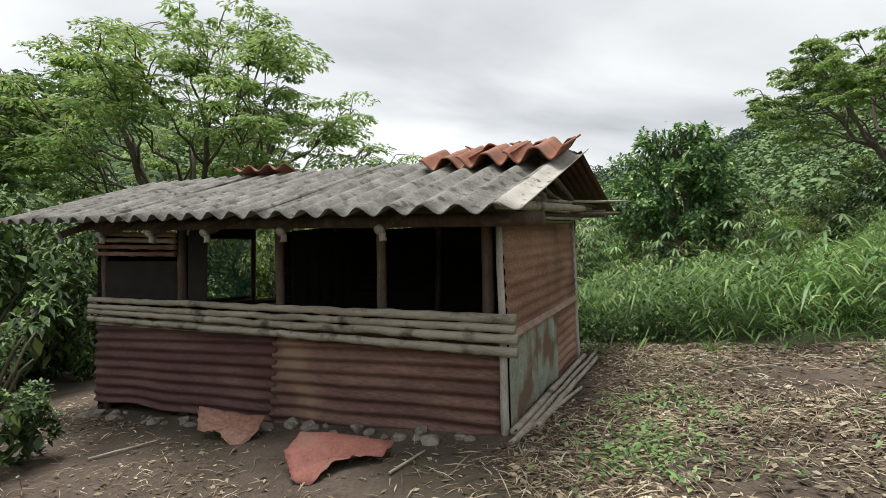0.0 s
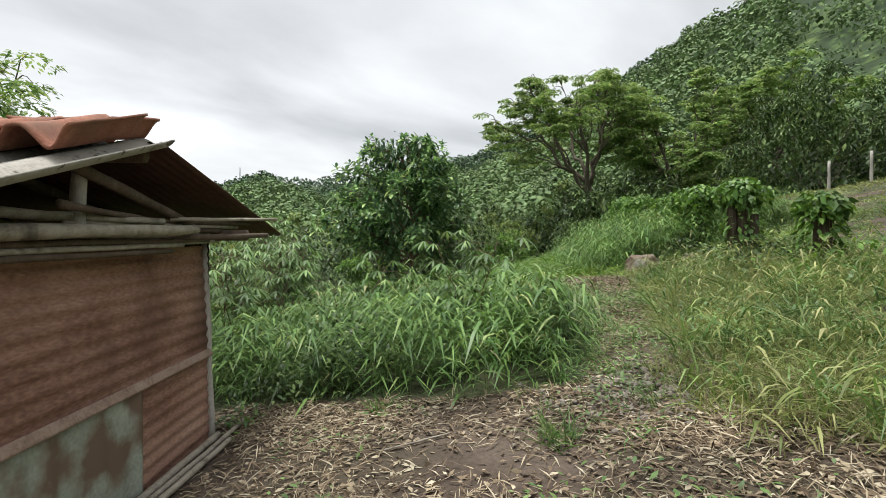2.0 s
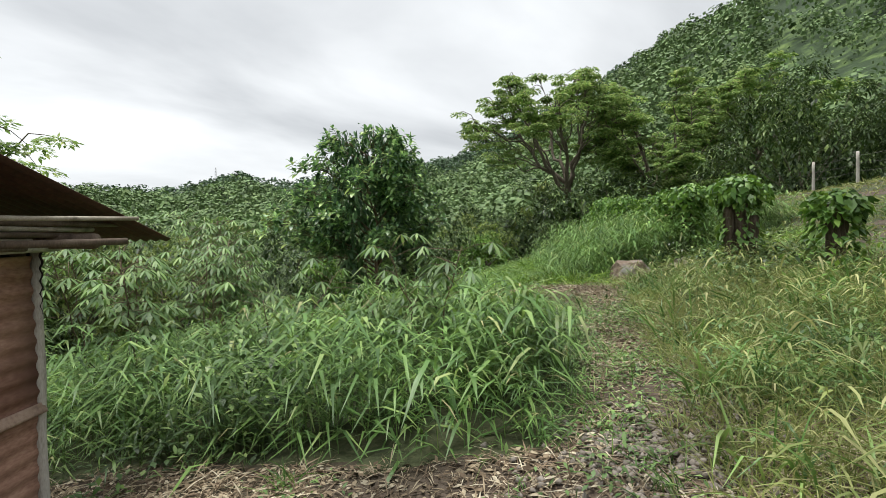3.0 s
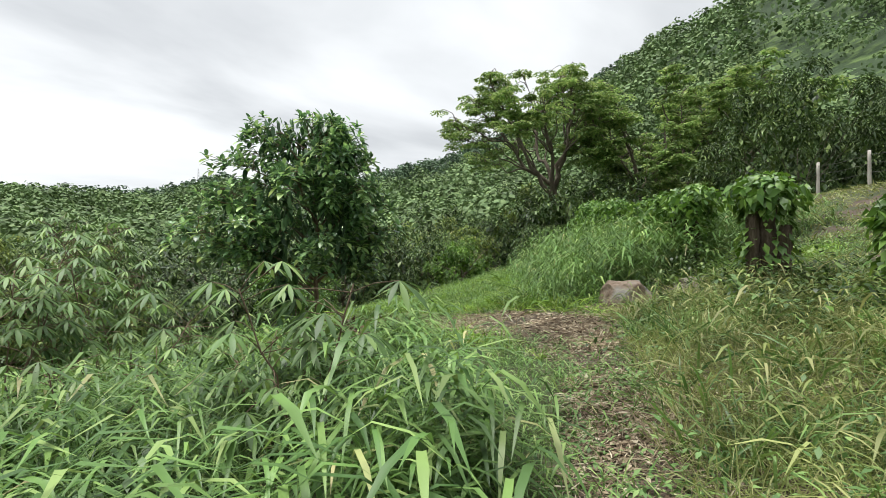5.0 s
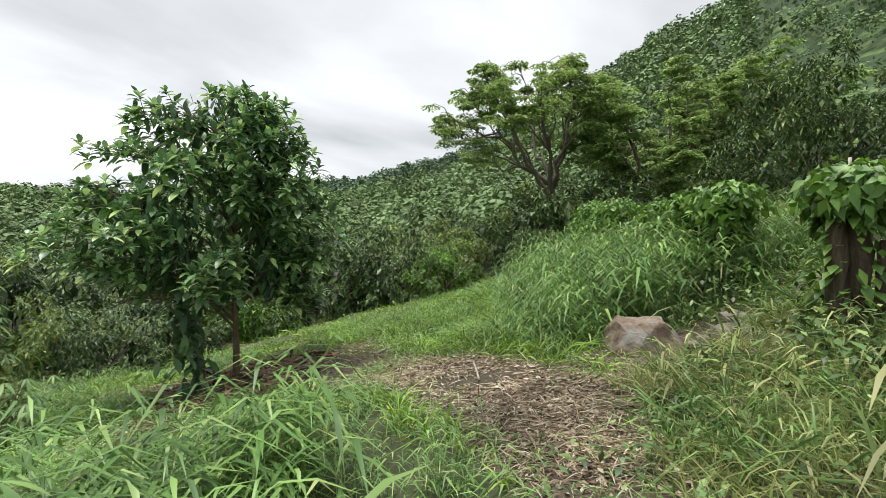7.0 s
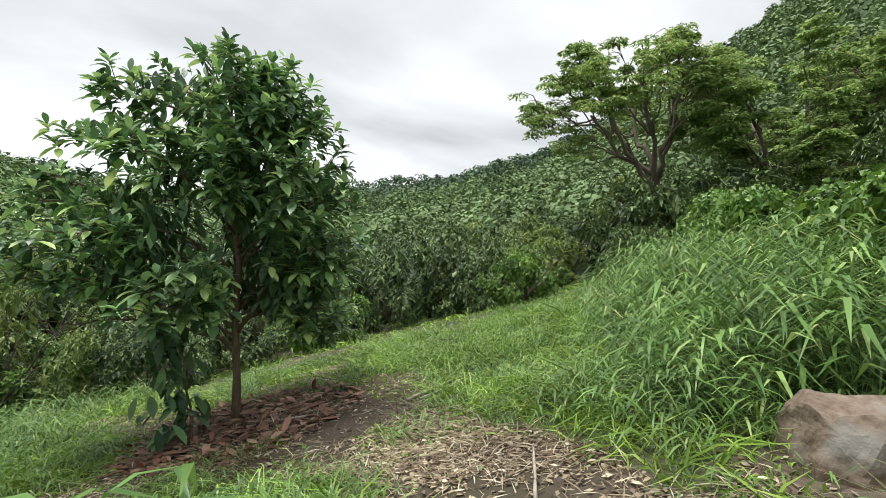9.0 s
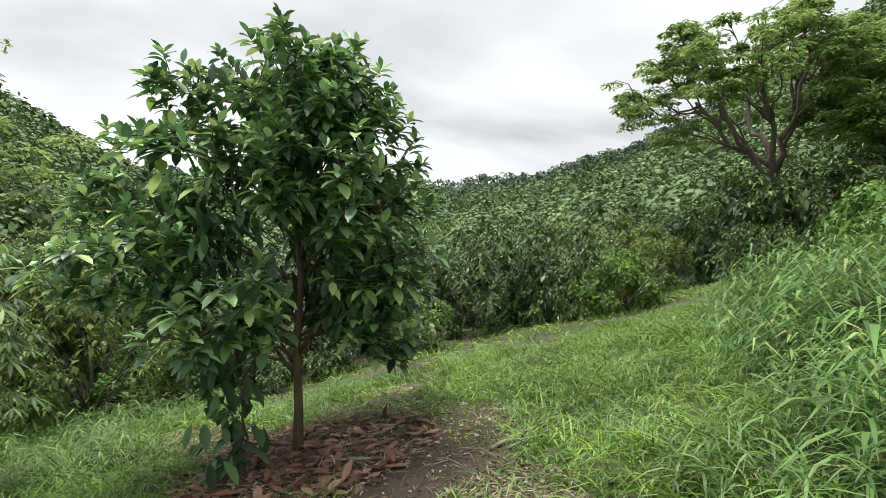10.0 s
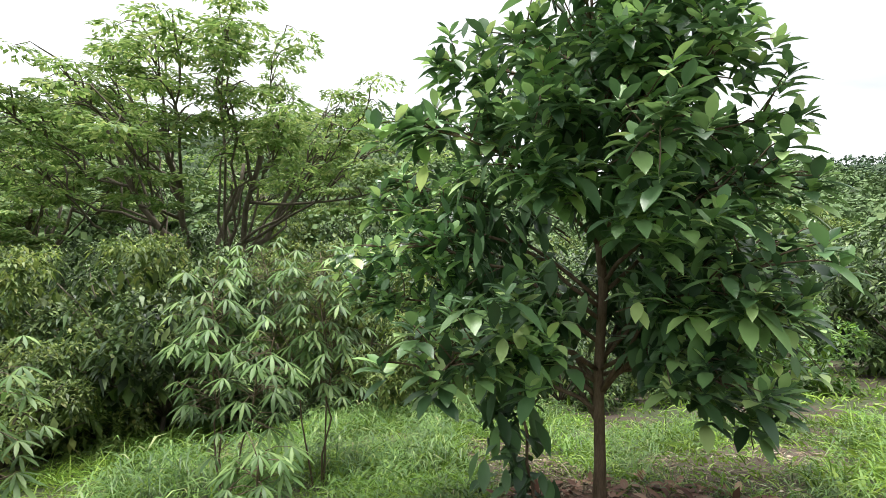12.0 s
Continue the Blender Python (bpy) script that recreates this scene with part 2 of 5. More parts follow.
L_grass = leaf_mat("tall_green_grass", [(0.0, (0.049, 0.107, 0.028)), (0.45, (0.099, 0.195, 0.046)), (0.85, (0.174, 0.287, 0.075)), (0.97, (0.258, 0.35, 0.119)), (1.0, (0.357, 0.321, 0.159))], 0.45, 0.2, 0.4)
L_lawn = leaf_mat("short_lawn_grass", [(0.0, (0.091, 0.178, 0.027)), (0.6, (0.179, 0.309, 0.047)), (1.0, (0.311, 0.425, 0.088))], 0.5, 0.2, 0.3)
L_dry = leaf_mat("dry_straw_grass", [(0.0, (0.114, 0.154, 0.043)), (0.5, (0.212, 0.252, 0.079)), (1.0, (0.349, 0.34, 0.159))], 0.55, 0.25, 0.3)
L_litter = leaf_mat("dead_leaf_litter", [(0.0, (0.077, 0.054, 0.036)), (0.4, (0.181, 0.135, 0.09)), (0.75, (0.328, 0.269, 0.181)), (1.0, (0.489, 0.44, 0.332))], 0.8, 0.08, 0.2)
L_fallen = leaf_mat("fallen_leaf", [(0.0, (0.10, 0.045, 0.03)), (0.5, (0.21, 0.105, 0.07)), (1.0, (0.36, 0.23, 0.16))], 0.7, 0.06, 0.3)
# bluer than the nearer woods: distance haze painted into the leaf colour
L_ridge_haze = leaf_mat("ridge_leaf_with_haze_tint", [(0.0, (0.06, 0.098, 0.06)), (1.0, (0.101, 0.155, 0.087))], 0.7, 0.05, 0.12, 0.12, 0.4, 1.6)
L_wood_far = leaf_mat("far_wood_leaf", [(0.0, (0.086, 0.141, 0.057)), (0.6, (0.119, 0.184, 0.073)), (1.0, (0.16, 0.222, 0.09))], 0.6, 0.05, 0.15, 0.22, 0.4, 1.7)

# ---------------- helpers for meshes ----------------
RNG = np.random.default_rng(7)


def mesh_np(name, V, F, mat, parent=None, smooth=False, label=""):
    """One mesh object from arrays of vertices and quads."""
    me = bpy.data.meshes.new(name)
    V = np.asarray(V, dtype=np.float32)
    F = np.asarray(F, dtype=np.int32)
    k = F.shape[1]
    me.vertices.add(len(V))
    me.vertices.foreach_set("co", V.ravel())
    me.loops.add(F.size)
    me.loops.foreach_set("vertex_index", F.ravel())
    me.polygons.add(len(F))
    me.polygons.foreach_set("loop_start", np.arange(0, F.size, k, dtype=np.int32))
    if smooth:
        me.polygons.foreach_set("use_smooth", np.ones(len(F), dtype=bool))
    me.update(calc_edges=True)
    me.validate()
    me.materials.append(mat)
    ob = new(name, me)
    if parent:
        ob.parent = parent
    if label:
        tagged(ob, label)
    return ob


def part(name, bm, mat, parent=None, label="", smooth=False):
    me = bpy.data.meshes.new(name)
    for f in bm.faces:
        f.smooth = smooth
    bm.to_mesh(me)
    bm.free()
    me.materials.append(mat)
    ob = new(name, me)
    if parent:
        ob.parent = parent
    if label:
        tagged(ob, label)
    return ob


def join_np(pieces):
    Vs, Fs, k = [], [], 0
    for V, F in pieces:
        Vs.append(V)
        Fs.append(np.asarray(F) + k)
        k += len(V)
    return np.concatenate(Vs), np.concatenate(Fs)


def unit(a):
    return a / np.maximum(np.linalg.norm(a, axis=-1, keepdims=True), 1e-9)


def tube(pts, radii, n=7, wob=0.0, cap=True):
    """A tapered, slightly uneven round rod along points."""
    pts = np.asarray(pts, float)
    radii = np.asarray(radii, float)
    d = unit(np.gradient(pts, axis=0))
    ref = np.array([0.31, 0.87, 0.38])
    a = unit(np.cross(d, ref))
    b = np.cross(d, a)
    th = np.arange(n) * 2 * np.pi / n
    R = radii[:, None] * (1 + wob * RNG.uniform(-1, 1, (len(pts), n)))
    V = pts[:, None, :] + R[..., None] * (np.cos(th)[None, :, None] * a[:, None, :] + np.sin(th)[None, :, None] * b[:, None, :])
    i = np.arange(len(pts) - 1)[:, None] * n
    j = np.arange(n)[None, :]
    F = np.stack([i + j, i + (j + 1) % n, i + n + (j + 1) % n, i + n + j], -1).reshape(-1, 4)
    V = V.reshape(-1, 3)
    if cap:
        c0, c1 = len(V), len(V) + 1
        V = np.concatenate([V, pts[:1], pts[-1:]])
        e = (len(pts) - 1) * n
        jj = np.arange(0, n - n % 2, 2)
        A = np.stack([np.full(len(jj), c0), (jj + 2) % n, jj + 1, jj], 1)
        B = np.stack([np.full(len(jj), c1), e + jj, e + jj + 1, e + (jj + 2) % n], 1)
        F = np.concatenate([F, A, B])
    return V, F


def rod(name, p, q, r0, r1, mat, parent=None, n=8, wob=0.06, steps=6, sag=0.0, nodes=0, label=""):
    """A pole from p to q, with swellings at its nodes where it is bamboo."""
    k = max(steps, nodes * 3 + 1)
    t = np.linspace(0, 1, k)[:, None]
    p, q = np.asarray(p, float), np.asarray(q, float)
    pts = p + (q - p) * t
    L = np.linalg.norm(q - p)
    pts = pts + np.sin(t * np.pi) * np.array([0, 0, -sag]) + RNG.normal(0, 0.0022 * L ** 0.5, pts.shape) * np.sin(t * np.pi)
    rr = (r0 + (r1 - r0) * t[:, 0])
    if nodes:
        rr = rr * np.where(np.arange(k) % 3 == 0, 1.14, 0.97)
    V, F = tube(pts, rr, n, wob)
    return mesh_np(name, V, F, mat, parent, smooth=True, label=label)


def blades(P, D, L, W, rows=4, droop=0.5, profile="leaf", fold=0.0, up=None):
    """Leaves or grass blades: each a bent strip (folded along its midrib when fold > 0) from P towards D."""
    n = len(P)
    L, W, droop = (np.broadcast_to(np.asarray(v, float), (n,)) for v in (L, W, droop))
    t = np.linspace(0, 1, rows + 1)
    if profile == "leaf":
        w = np.sin(np.pi * np.clip(t, 0, 1) ** 1.1) ** 0.75
        w[0], w[-1] = 0.08, 0.03
    elif profile == "hand":
        w = np.sin(np.pi * np.clip(t, 0, 1) ** 1.25) ** 0.8
        w[0], w[-1] = 0.06, 0.03
    else:
        w = (1 - t ** 2.2) * (0.6 + 0.6 * t)
        w[-1] = 0.03
    D = unit(D)
    U = np.broadcast_to(np.array([0, 0, 1.0]) if up is None else up, D.shape)
    S = np.cross(D, U)
    bad = np.linalg.norm(S, axis=1) < 0.15
    S[bad] = np.cross(D[bad], unit(RNG.normal(size=(bad.sum(), 3))))
    S = unit(S)
    N = np.cross(S, D)
    C = P[:, None, :] + D[:, None, :] * (L[:, None] * t)[..., None]
    C[..., 2] -= (droop * L)[:, None] * t ** 2
    side = S[:, None, :] * (0.5 * W[:, None] * w)[..., None]
    if fold:
        lift = N[:, None, :] * (fold * 0.5 * W[:, None] * w)[..., None]
        V = np.stack([C + side + lift, C, C - side + lift], 2)
        c = 3
    else:
        V = np.stack([C + side, C - side], 2)
        c = 2
    m = (rows + 1) * c
    faces = []
    for r in range(rows):
        for s in range(c - 1):
            a = r * c + s
            faces.append((a, a + 1, a + c + 1, a + c))
    F = (np.arange(n) * m)[:, None, None] + np.array(faces)[None]
    return V.reshape(-1, 3), F.reshape(-1, 4)


def diamonds(P, D, L, W, up):
    """Small leaves of one bent face each."""
    D = unit(D)
    S = unit(np.cross(D, up) + 1e-6)
    L, W = np.asarray(L)[:, None], np.asarray(W)[:, None]
    mid = P + D * L * 0.45
    V = np.stack([P, mid + S * W * 0.5, P + D * L - np.array([0, 0, 0.12]) * L, mid - S * W * 0.5], 1)
    return V.reshape(-1, 3), np.arange(len(P) * 4).reshape(-1, 4)


def smooth01(x):
    x = np.clip(x, 0, 1)
    return x * x * (3 - 2 * x)


def wavy(x, y, f, seed=0.0):
    """Cheap smooth noise, about -1 to 1."""
    return (np.sin(x * f * 1.7 + 1.3 * np.sin(y * f + seed) + seed) + np.sin(y * f * 1.3 - 1.1 * np.sin(x * f * 0.8 - seed) + 2 * seed) + np.sin((x + y) * f * 2.3 + seed * 3) * 0.5) / 2.5


# ---------------- the lie of the land ----------------
SKY_AZ = (-180, -100, -70, -45, -38, -33, -28, -24, -14, -3, 1, 5.5, 9, 12, 21, 26.5, 29, 46, 53, 60, 75, 95, 130, 180)
SKY_EL = (9, 13, 13, 13, 14.6, 14.2, 11.8, 9.0, 6.0, 5.8, 6.6, 8.2, 7.4, 7.5, 8.5, 9.9, 10.2, 17.3, 21.0, 23.5, 28, 24, 12, 9)
SKY_D = (200, 180, 160, 150, 150, 150, 160, 190, 330, 380, 370, 360, 420, 480, 480, 430, 420, 300, 270, 260, 240, 220, 200, 200)


def height(x, y):
    """The ground's height: a bank that climbs to the east, a dip to the north-west, and hills around."""
    x, y = np.asarray(x, float), np.asarray(y, float)
    u, v = np.clip(x, -14, 30) / 10, np.clip(y, -14, 24) / 10
    near = 0.032 + 1.16 * u + 0.007 * v + 0.309 * u * u + 0.23 * u * v - 0.268 * v * v - 0.053 * u * u * v - 0.047 * u * v * v - 0.032 * v ** 3
    near = near + 0.05 * wavy(x, y, 0.9, 1.0) * smooth01((np.hypot(x - 0, y - 4) - 3) / 4) + 0.015 * wavy(x, y, 3.1, 4.0)
    dx, dy = x - 5, y - 8
    r = np.hypot(dx, dy)
    az = np.degrees(np.arctan2(dx, dy))
    el = np.interp(az, SKY_AZ, SKY_EL)
    dist = np.interp(az, SKY_AZ, SKY_D)
    top = 2.2 + dist * np.tan(np.radians(el)) - 5
    s = np.clip((r - 30) / (dist - 30), 0, 1)
    valley = np.interp(az, (-180, -100, -60, 0, 25, 45, 70, 100, 180), (0, -1.5, -2.5, -2.5, -1.5, 1.5, 4.0, 4.0, 0))
    far = valley + (top - valley) * (0.35 * s + 0.65 * smooth01(s))
    far = np.where(r > dist, top - (r - dist) * 0.10, far)
    far = np.maximum(far, -10) + 3.0 * wavy(x, y, 0.035, 2.0) * smooth01((r - 40) / 100)
    w = 1 - smooth01((r - 15) / 18)
    return near * w + far * (1 - w)


def ground_mesh():
    radii = np.concatenate([np.linspace(0, 24, 121)[1:], np.geomspace(24.4, 420, 90), np.geomspace(450, 3500, 14)])
    na = 300
    th = np.arange(na) * 2 * np.pi / na
    X = np.concatenate([[5], (5 + radii[:, None] * np.sin(th)).ravel()])
    Y = np.concatenate([[8], (8 + radii[:, None] * np.cos(th)).ravel()])
    V = np.stack([X, Y, height(X, Y)], 1)
    i = (np.arange(len(radii) - 1)[:, None] * na) + 1
    j = np.arange(na)[None]
    F = np.stack([i + j, i + na + j, i + na + (j + 1) % na, i + (j + 1) % na], -1).reshape(-1, 4)
    jj = np.arange(0, na, 2)
    C = np.stack([np.zeros_like(jj), 1 + jj, 1 + (jj + 1) % na, 1 + (jj + 2) % na], 1)
    F = np.concatenate([F, C])
    ob = mesh_np("ground", V, F, M_ground, smooth=True)
    ob.data.materials.append(M_hill)
    me = ob.data
    cx = V[F].mean(1)
    rr = np.hypot(cx[:, 0] - 5, cx[:, 1] - 8)
    me.polygons.foreach_set("material_index", (rr > 26).astype(np.int32))
    tagged(ob, "bare brown soil rising to green scrub-covered hills", "ground", kind="structure")
    return ob


ground = ground_mesh()

# ---------------- the hut ----------------
HUT = pose(0.51, 3.97, 0.0, 0, 0, -26.7)
FRONT_L, DEPTH = 5.55, 2.55


def hz(x, y):
    """Ground height at a place of the hut's own plan, in its own metres."""
    p = HUT @ Vector((x, y, 0))
    return float(height(p.x, p.y))


def hut_thing(name, label, category, group="", kind=""):
    e = new(name)
    e.matrix_world = HUT
    return tagged(e, label, category, group, kind)


def wave_sheet(name, o, a, b, wave_a, amp, lam, mat, parent=None, thick=0.004, res=8, rag=0.0, label="", dent=0.0, seed=0):
    """A corrugated sheet from corner o along a and b (vectors). The ridges run along b when wave_a is true, along a otherwise."""
    o, a, b = (np.asarray(v, float) for v in (o, a, b))
    la, lb = np.linalg.norm(a), np.linalg.norm(b)
    na = max(2, int(la / lam * res)) if wave_a else 14
    nb = 14 if wave_a else max(2, int(lb / lam * res))
    s, t = np.meshgrid(np.linspace(0, 1, na + 1), np.linspace(0, 1, nb + 1), indexing="ij")
    nrm = np.cross(a, b) / (la * lb)
    ph = (s * la if wave_a else t * lb) / lam * 2 * np.pi
    h = amp * np.cos(ph) + dent * wavy(s * la, t * lb, 2.2, seed + 1.0)
    P = o + s[..., None] * a + t[..., None] * b
    if rag:
        e0 = rag * wavy(s * la, 0 * s, 3.0, seed + 2.0)
        P = P + (b / lb) * (e0 * (1 - t) ** 3)[..., None]
    top = P + nrm * (h[..., None] + thick / 2)
    bot = P + nrm * (h[..., None] - thick / 2)
    W = nb + 1
    idx = np.arange((na + 1) * W).reshape(na + 1, W)
    Q = np.stack([idx[:-1, :-1], idx[1:, :-1], idx[1:, 1:], idx[:-1, 1:]], -1).reshape(-1, 4)
    k = idx.size
    rim = np.concatenate([idx[:, 0], idx[-1, 1:], idx[-2::-1, -1], idx[0, -2:0:-1]])
    nx = np.roll(rim, -1)
    R = np.stack([rim, rim + k, nx + k, nx], 1)
    V = np.concatenate([top.reshape(-1, 3), bot.reshape(-1, 3)])
    F = np.concatenate([Q, Q[:, ::-1] + k, R])
    return mesh_np(name, V, F, mat, parent, smooth=amp > 0.02 or True, label=label)


hut = hut_thing("hut", "low rural hut with rusted sheet walls under a grey corrugated roof", "hut")

# front: two lower rust sheets, with the ground falling away at the far end
wave_sheet("wall_sheet", (-5.6, -0.03, -0.45), (3.14, 0, 0.20), (0.0, 0.05, 1.11), False, 0.017, 0.116, M_rust, hut, rag=0.03, dent=0.015, seed=1, label="dark red rusted corrugated sheet")
wave_sheet("wall_sheet", (-2.50, -0.055, -0.27), (2.48, 0, 0.16), (0.0, 0.05, 0.97), False, 0.019, 0.116, M_rust_tan, hut, rag=0.025, dent=0.015, seed=4, label="brown rusted corrugated sheet")
wave_sheet("wall_strip", (-5.6, 0.0, 0.52), (3.2, 0, 0.09), (0, 0.0, 0.12), False, 0.006, 0.078, M_panel, hut, label="greenish weathered strip of sheet")

# four rails of split bamboo along the front
for k, (zl, zr) in enumerate(((0.855, 0.955), (0.765, 0.88), (0.70, 0.80), (0.61, 0.70))):
    rod("rail", (-5.62, -0.07 - 0.004 * k, zl), (0.09 + 0.02 * (k > 1), -0.07 - 0.004 * k, zr), 0.031, 0.040 - 0.006 * (k == 1), M_bamboo, hut, nodes=15, wob=0.05, label="grey bamboo rail")

# posts of the front
for x, r in ((-5.5, 0.045), (-3.98, 0.06), (-3.80, 0.03), (-2.46, 0.052), (-1.21, 0.05), (-0.17, 0.055)):
    rod("post", (x, 0.085, hz(x, 0.08) - 0.1), (x - 0.03, 0.06, 1.80), r, r * 0.9, M_wood, hut, wob=0.08, steps=9, label="rough timber post")
rod("corner_pole", (0.012, -0.052, -0.12), (-0.07, -0.01, 1.74), 0.034, 0.026, M_paint_post, hut, wob=0.05, label="pale corner pole")
rod("corner_pole", (0.03, DEPTH + 0.004, -0.05), (-0.045, DEPTH + 0.004, 1.88), 0.034, 0.03, M_paint_post, hut, wob=0.05, label="pale corner pole")
for x in (-5.5, -3.7, -1.9, -0.1):
    rod("post", (x, DEPTH - 0.06, hz(x, DEPTH) - 0.1), (x, DEPTH - 0.06, 1.95), 0.045, 0.04, M_wood, hut, wob=0.08, label="rough timber post")

# plates, ridge pole and rafters
rod("wall_plate", (-5.9, -0.02, 1.80), (0.30, -0.02, 1.735), 0.058, 0.062, M_wood, hut, steps=12, wob=0.08, label="round timber wall plate")
rod("wall_plate", (-5.9, DEPTH - 0.04, 1.93), (0.36, DEPTH - 0.04, 1.93), 0.05, 0.05, M_wood, hut, steps=12, wob=0.08, label="round timber wall plate")
rod("ridge_pole", (-5.9, 1.3, 2.40), (0.20, 1.3, 2.40), 0.05, 0.05, M_wood, hut, steps=12, wob=0.08)
for x in (-5.55, -4.7, -3.8, -2.95, -1.95, -0.9):
    rod("rafter", (x, -0.46, 1.66), (x, 1.3, 2.385), 0.042, 0.04, M_wood, hut, wob=0.08)
    rod("rafter_end", (x, -0.478, 1.645), (x, -0.452, 1.662), 0.046, 0.044, M_paint_post, hut, steps=3, label="pale sawn rafter end")
    rod("rafter_tie", (x + 0.012, -0.44, 1.635), (x + 0.02, -0.442, 1.565), 0.026, 0.034, M_paint_post, hut, n=9, wob=0.2, steps=5, label="pale knotted tie hanging under the rafter")
    rod("rafter", (x, 1.3, 2.385), (x, 3.2, 1.93), 0.042, 0.036, M_wood, hut, wob=0.08)
# loose laths under the gable
for k in range(7):
    a, b = RNG.uniform(-0.05, 0.12), RNG.uniform(0.3, 0.55)
    z = 1.74 + 0.045 * k
    y0 = -0.25 + 0.22 * k
    rod("gable_lath", (0.03 + 0.05 * a, y0, z - 0.03), (0.14 + a, min(y0 + 1.6 + b, 3.0), z + 0.05), 0.02, 0.016, M_bamboo if k % 2 else M_wood, hut, wob=0.15)
rod("gable_lath", (-0.75, 0.3, 1.79), (0.52, 2.55, 1.93), 0.03, 0.02, M_wood, hut, wob=0.12)
rod("gable_lath", (0.02, 0.0, 1.76), (0.06, 2.6, 1.90), 0.035, 0.03, M_paint_post, hut, wob=0.1, label="grey split pole under the gable")
rod("gable_lath", (0.05, -0.32, 1.83), (0.22, 1.9, 1.95), 0.045, 0.035, M_bamboo, hut, wob=0.14, steps=9, label="thick grey pole under the gable")
rod("gable_lath", (-0.12, 0.15, 1.97), (0.14, 1.6, 1.99), 0.03, 0.024, M_bamboo, hut, wob=0.2, steps=8)
rod("gable_lath", (0.12, 0.7, 2.03), (0.02, 2.2, 1.98), 0.024, 0.018, M_wood, hut, wob=0.2, steps=8)
rod("king_post", (0.02, 0.95, 1.88), (0.02, 0.97, 2.25), 0.042, 0.038, M_paint_post, hut, wob=0.1, label="short grey post under the ridge")
rod("rafter", (0.08, 0.75, 2.28), (0.12, 2.0, 2.0), 0.036, 0.03, M_wood, hut, wob=0.1)
rod("gable_lath", (0.10, 1.75, 2.02), (0.62, 2.5, 2.07), 0.016, 0.012, M_bamboo, hut, wob=0.1)

# side wall towards the yard
wave_sheet("side_sheet", (0, 0.0, 0.80), (0, DEPTH, 0.10), (-0.05, 0, 0.94), False, 0.008, 0.104, M_rust_side, hut, dent=0.012, seed=3, label="brown rusted corrugated sheet")
wave_sheet("side_panel", (0.015, 0.02, 0.02), (0, 1.55, 0.06), (-0.012, 0, 0.80), True, 0.006, 0.19, M_panel, hut, dent=0.012, seed=6, rag=0.05, label="stained greenish grey panel")
wave_sheet("side_sheet", (0.008, 1.5, 0.06), (0, 1.05, 0.05), (-0.01, 0, 0.82), False, 0.006, 0.104, M_rust_side, hut, dent=0.012, seed=8, rag=0.03, label="brown rusted sheet")
wave_sheet("seam_strip", (0.030, 0.0, 0.775), (0, DEPTH, 0.10), (-0.004, 0, 0.06), False, 0.014, 0.12, M_seam, hut, dent=0.006, seed=9, label="rolled sheet edge along the seam")
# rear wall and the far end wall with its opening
# the near-black sheets carry the inside shade in their colour
wave_sheet("rear_sheet", (0, DEPTH, -0.15), (-2.95, 0, -0.12), (0, 0, 2.06), False, 0.010, 0.078, M_inner_shade, hut, dent=0.01)
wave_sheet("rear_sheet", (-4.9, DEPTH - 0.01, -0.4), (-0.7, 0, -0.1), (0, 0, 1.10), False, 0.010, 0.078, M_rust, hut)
wave_sheet("rear_sheet", (-2.8, DEPTH - 0.03, -0.30), (-2.15, 0, -0.15), (0, 0, 2.22), False, 0.010, 0.078, M_inner_shade, hut, dent=0.01)
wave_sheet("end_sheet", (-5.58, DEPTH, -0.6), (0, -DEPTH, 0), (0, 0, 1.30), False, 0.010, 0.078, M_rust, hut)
wave_sheet("end_sheet", (-5.58, 1.40, 0.66), (0, -1.40, 0), (0, 0, 1.05), False, 0.010, 0.078, M_inner_shade, hut)
wave_sheet("end_sheet", (-5.58, DEPTH, 1.66), (0, -1.15, 0), (0, 0, 0.28), False, 0.008, 0.078, M_inner_shade, hut)
wave_sheet("gable_end", (-5.58, 2.2, 1.80), (0, -1.8, 0), (0, 0, 0.45), False, 0.008, 0.078, M_inner_shade, hut)
# slats of the far bay
for k, z in enumerate((1.695, 1.615, 1.53, 1.44)):
    rod("slat", (-5.55, -0.03, z), (-4.0, -0.03, z - 0.035 + 0.012 * k), 0.026, 0.03, M_rust_side if k != 1 else M_bamboo, hut, nodes=4, label="brown bamboo slat")
# two near-black sheets in the openings, coloured as the shade behind them
wave_sheet("shade_net", (-4.04, 0.05, 0.74), (-1.45, 0, -0.02), (0, 0, 0.62), False, 0.004, 0.2, M_inner_shade, hut, label="near-black sheet standing for the shade inside the far bay")
wave_sheet("shade_net", (-3.84, 0.02, 0.80), (0.32, 0, 0.0), (0, 0, 0.9), False, 0.003, 0.2, M_inner_shade, hut, label="near-black strip beside the post, standing for the shade inside")
# green netting stretched over the opening of the far end
net = []
for k in range(58):
    yk = 1.42 + (DEPTH - 1.44) * k / 57
    net.append(tube(np.array([(-5.575, yk, 0.68), (-5.565, yk + 0.012 * math.sin(k * 0.7), 1.18), (-5.575, yk, 1.68)]), [0.0032] * 3, 4, 0.0))
for k in range(50):
    zk = 0.69 + 0.98 * k / 49
    net.append(tube(np.array([(-5.575, 1.40, zk), (-5.565, 0.7 + DEPTH / 2, zk - 0.01), (-5.575, DEPTH - 0.01, zk)]), [0.0032] * 3, 4, 0.0))
mesh_np("shade_net", *join_np(net), M_net, hut, label="see-through green netting over the opening")
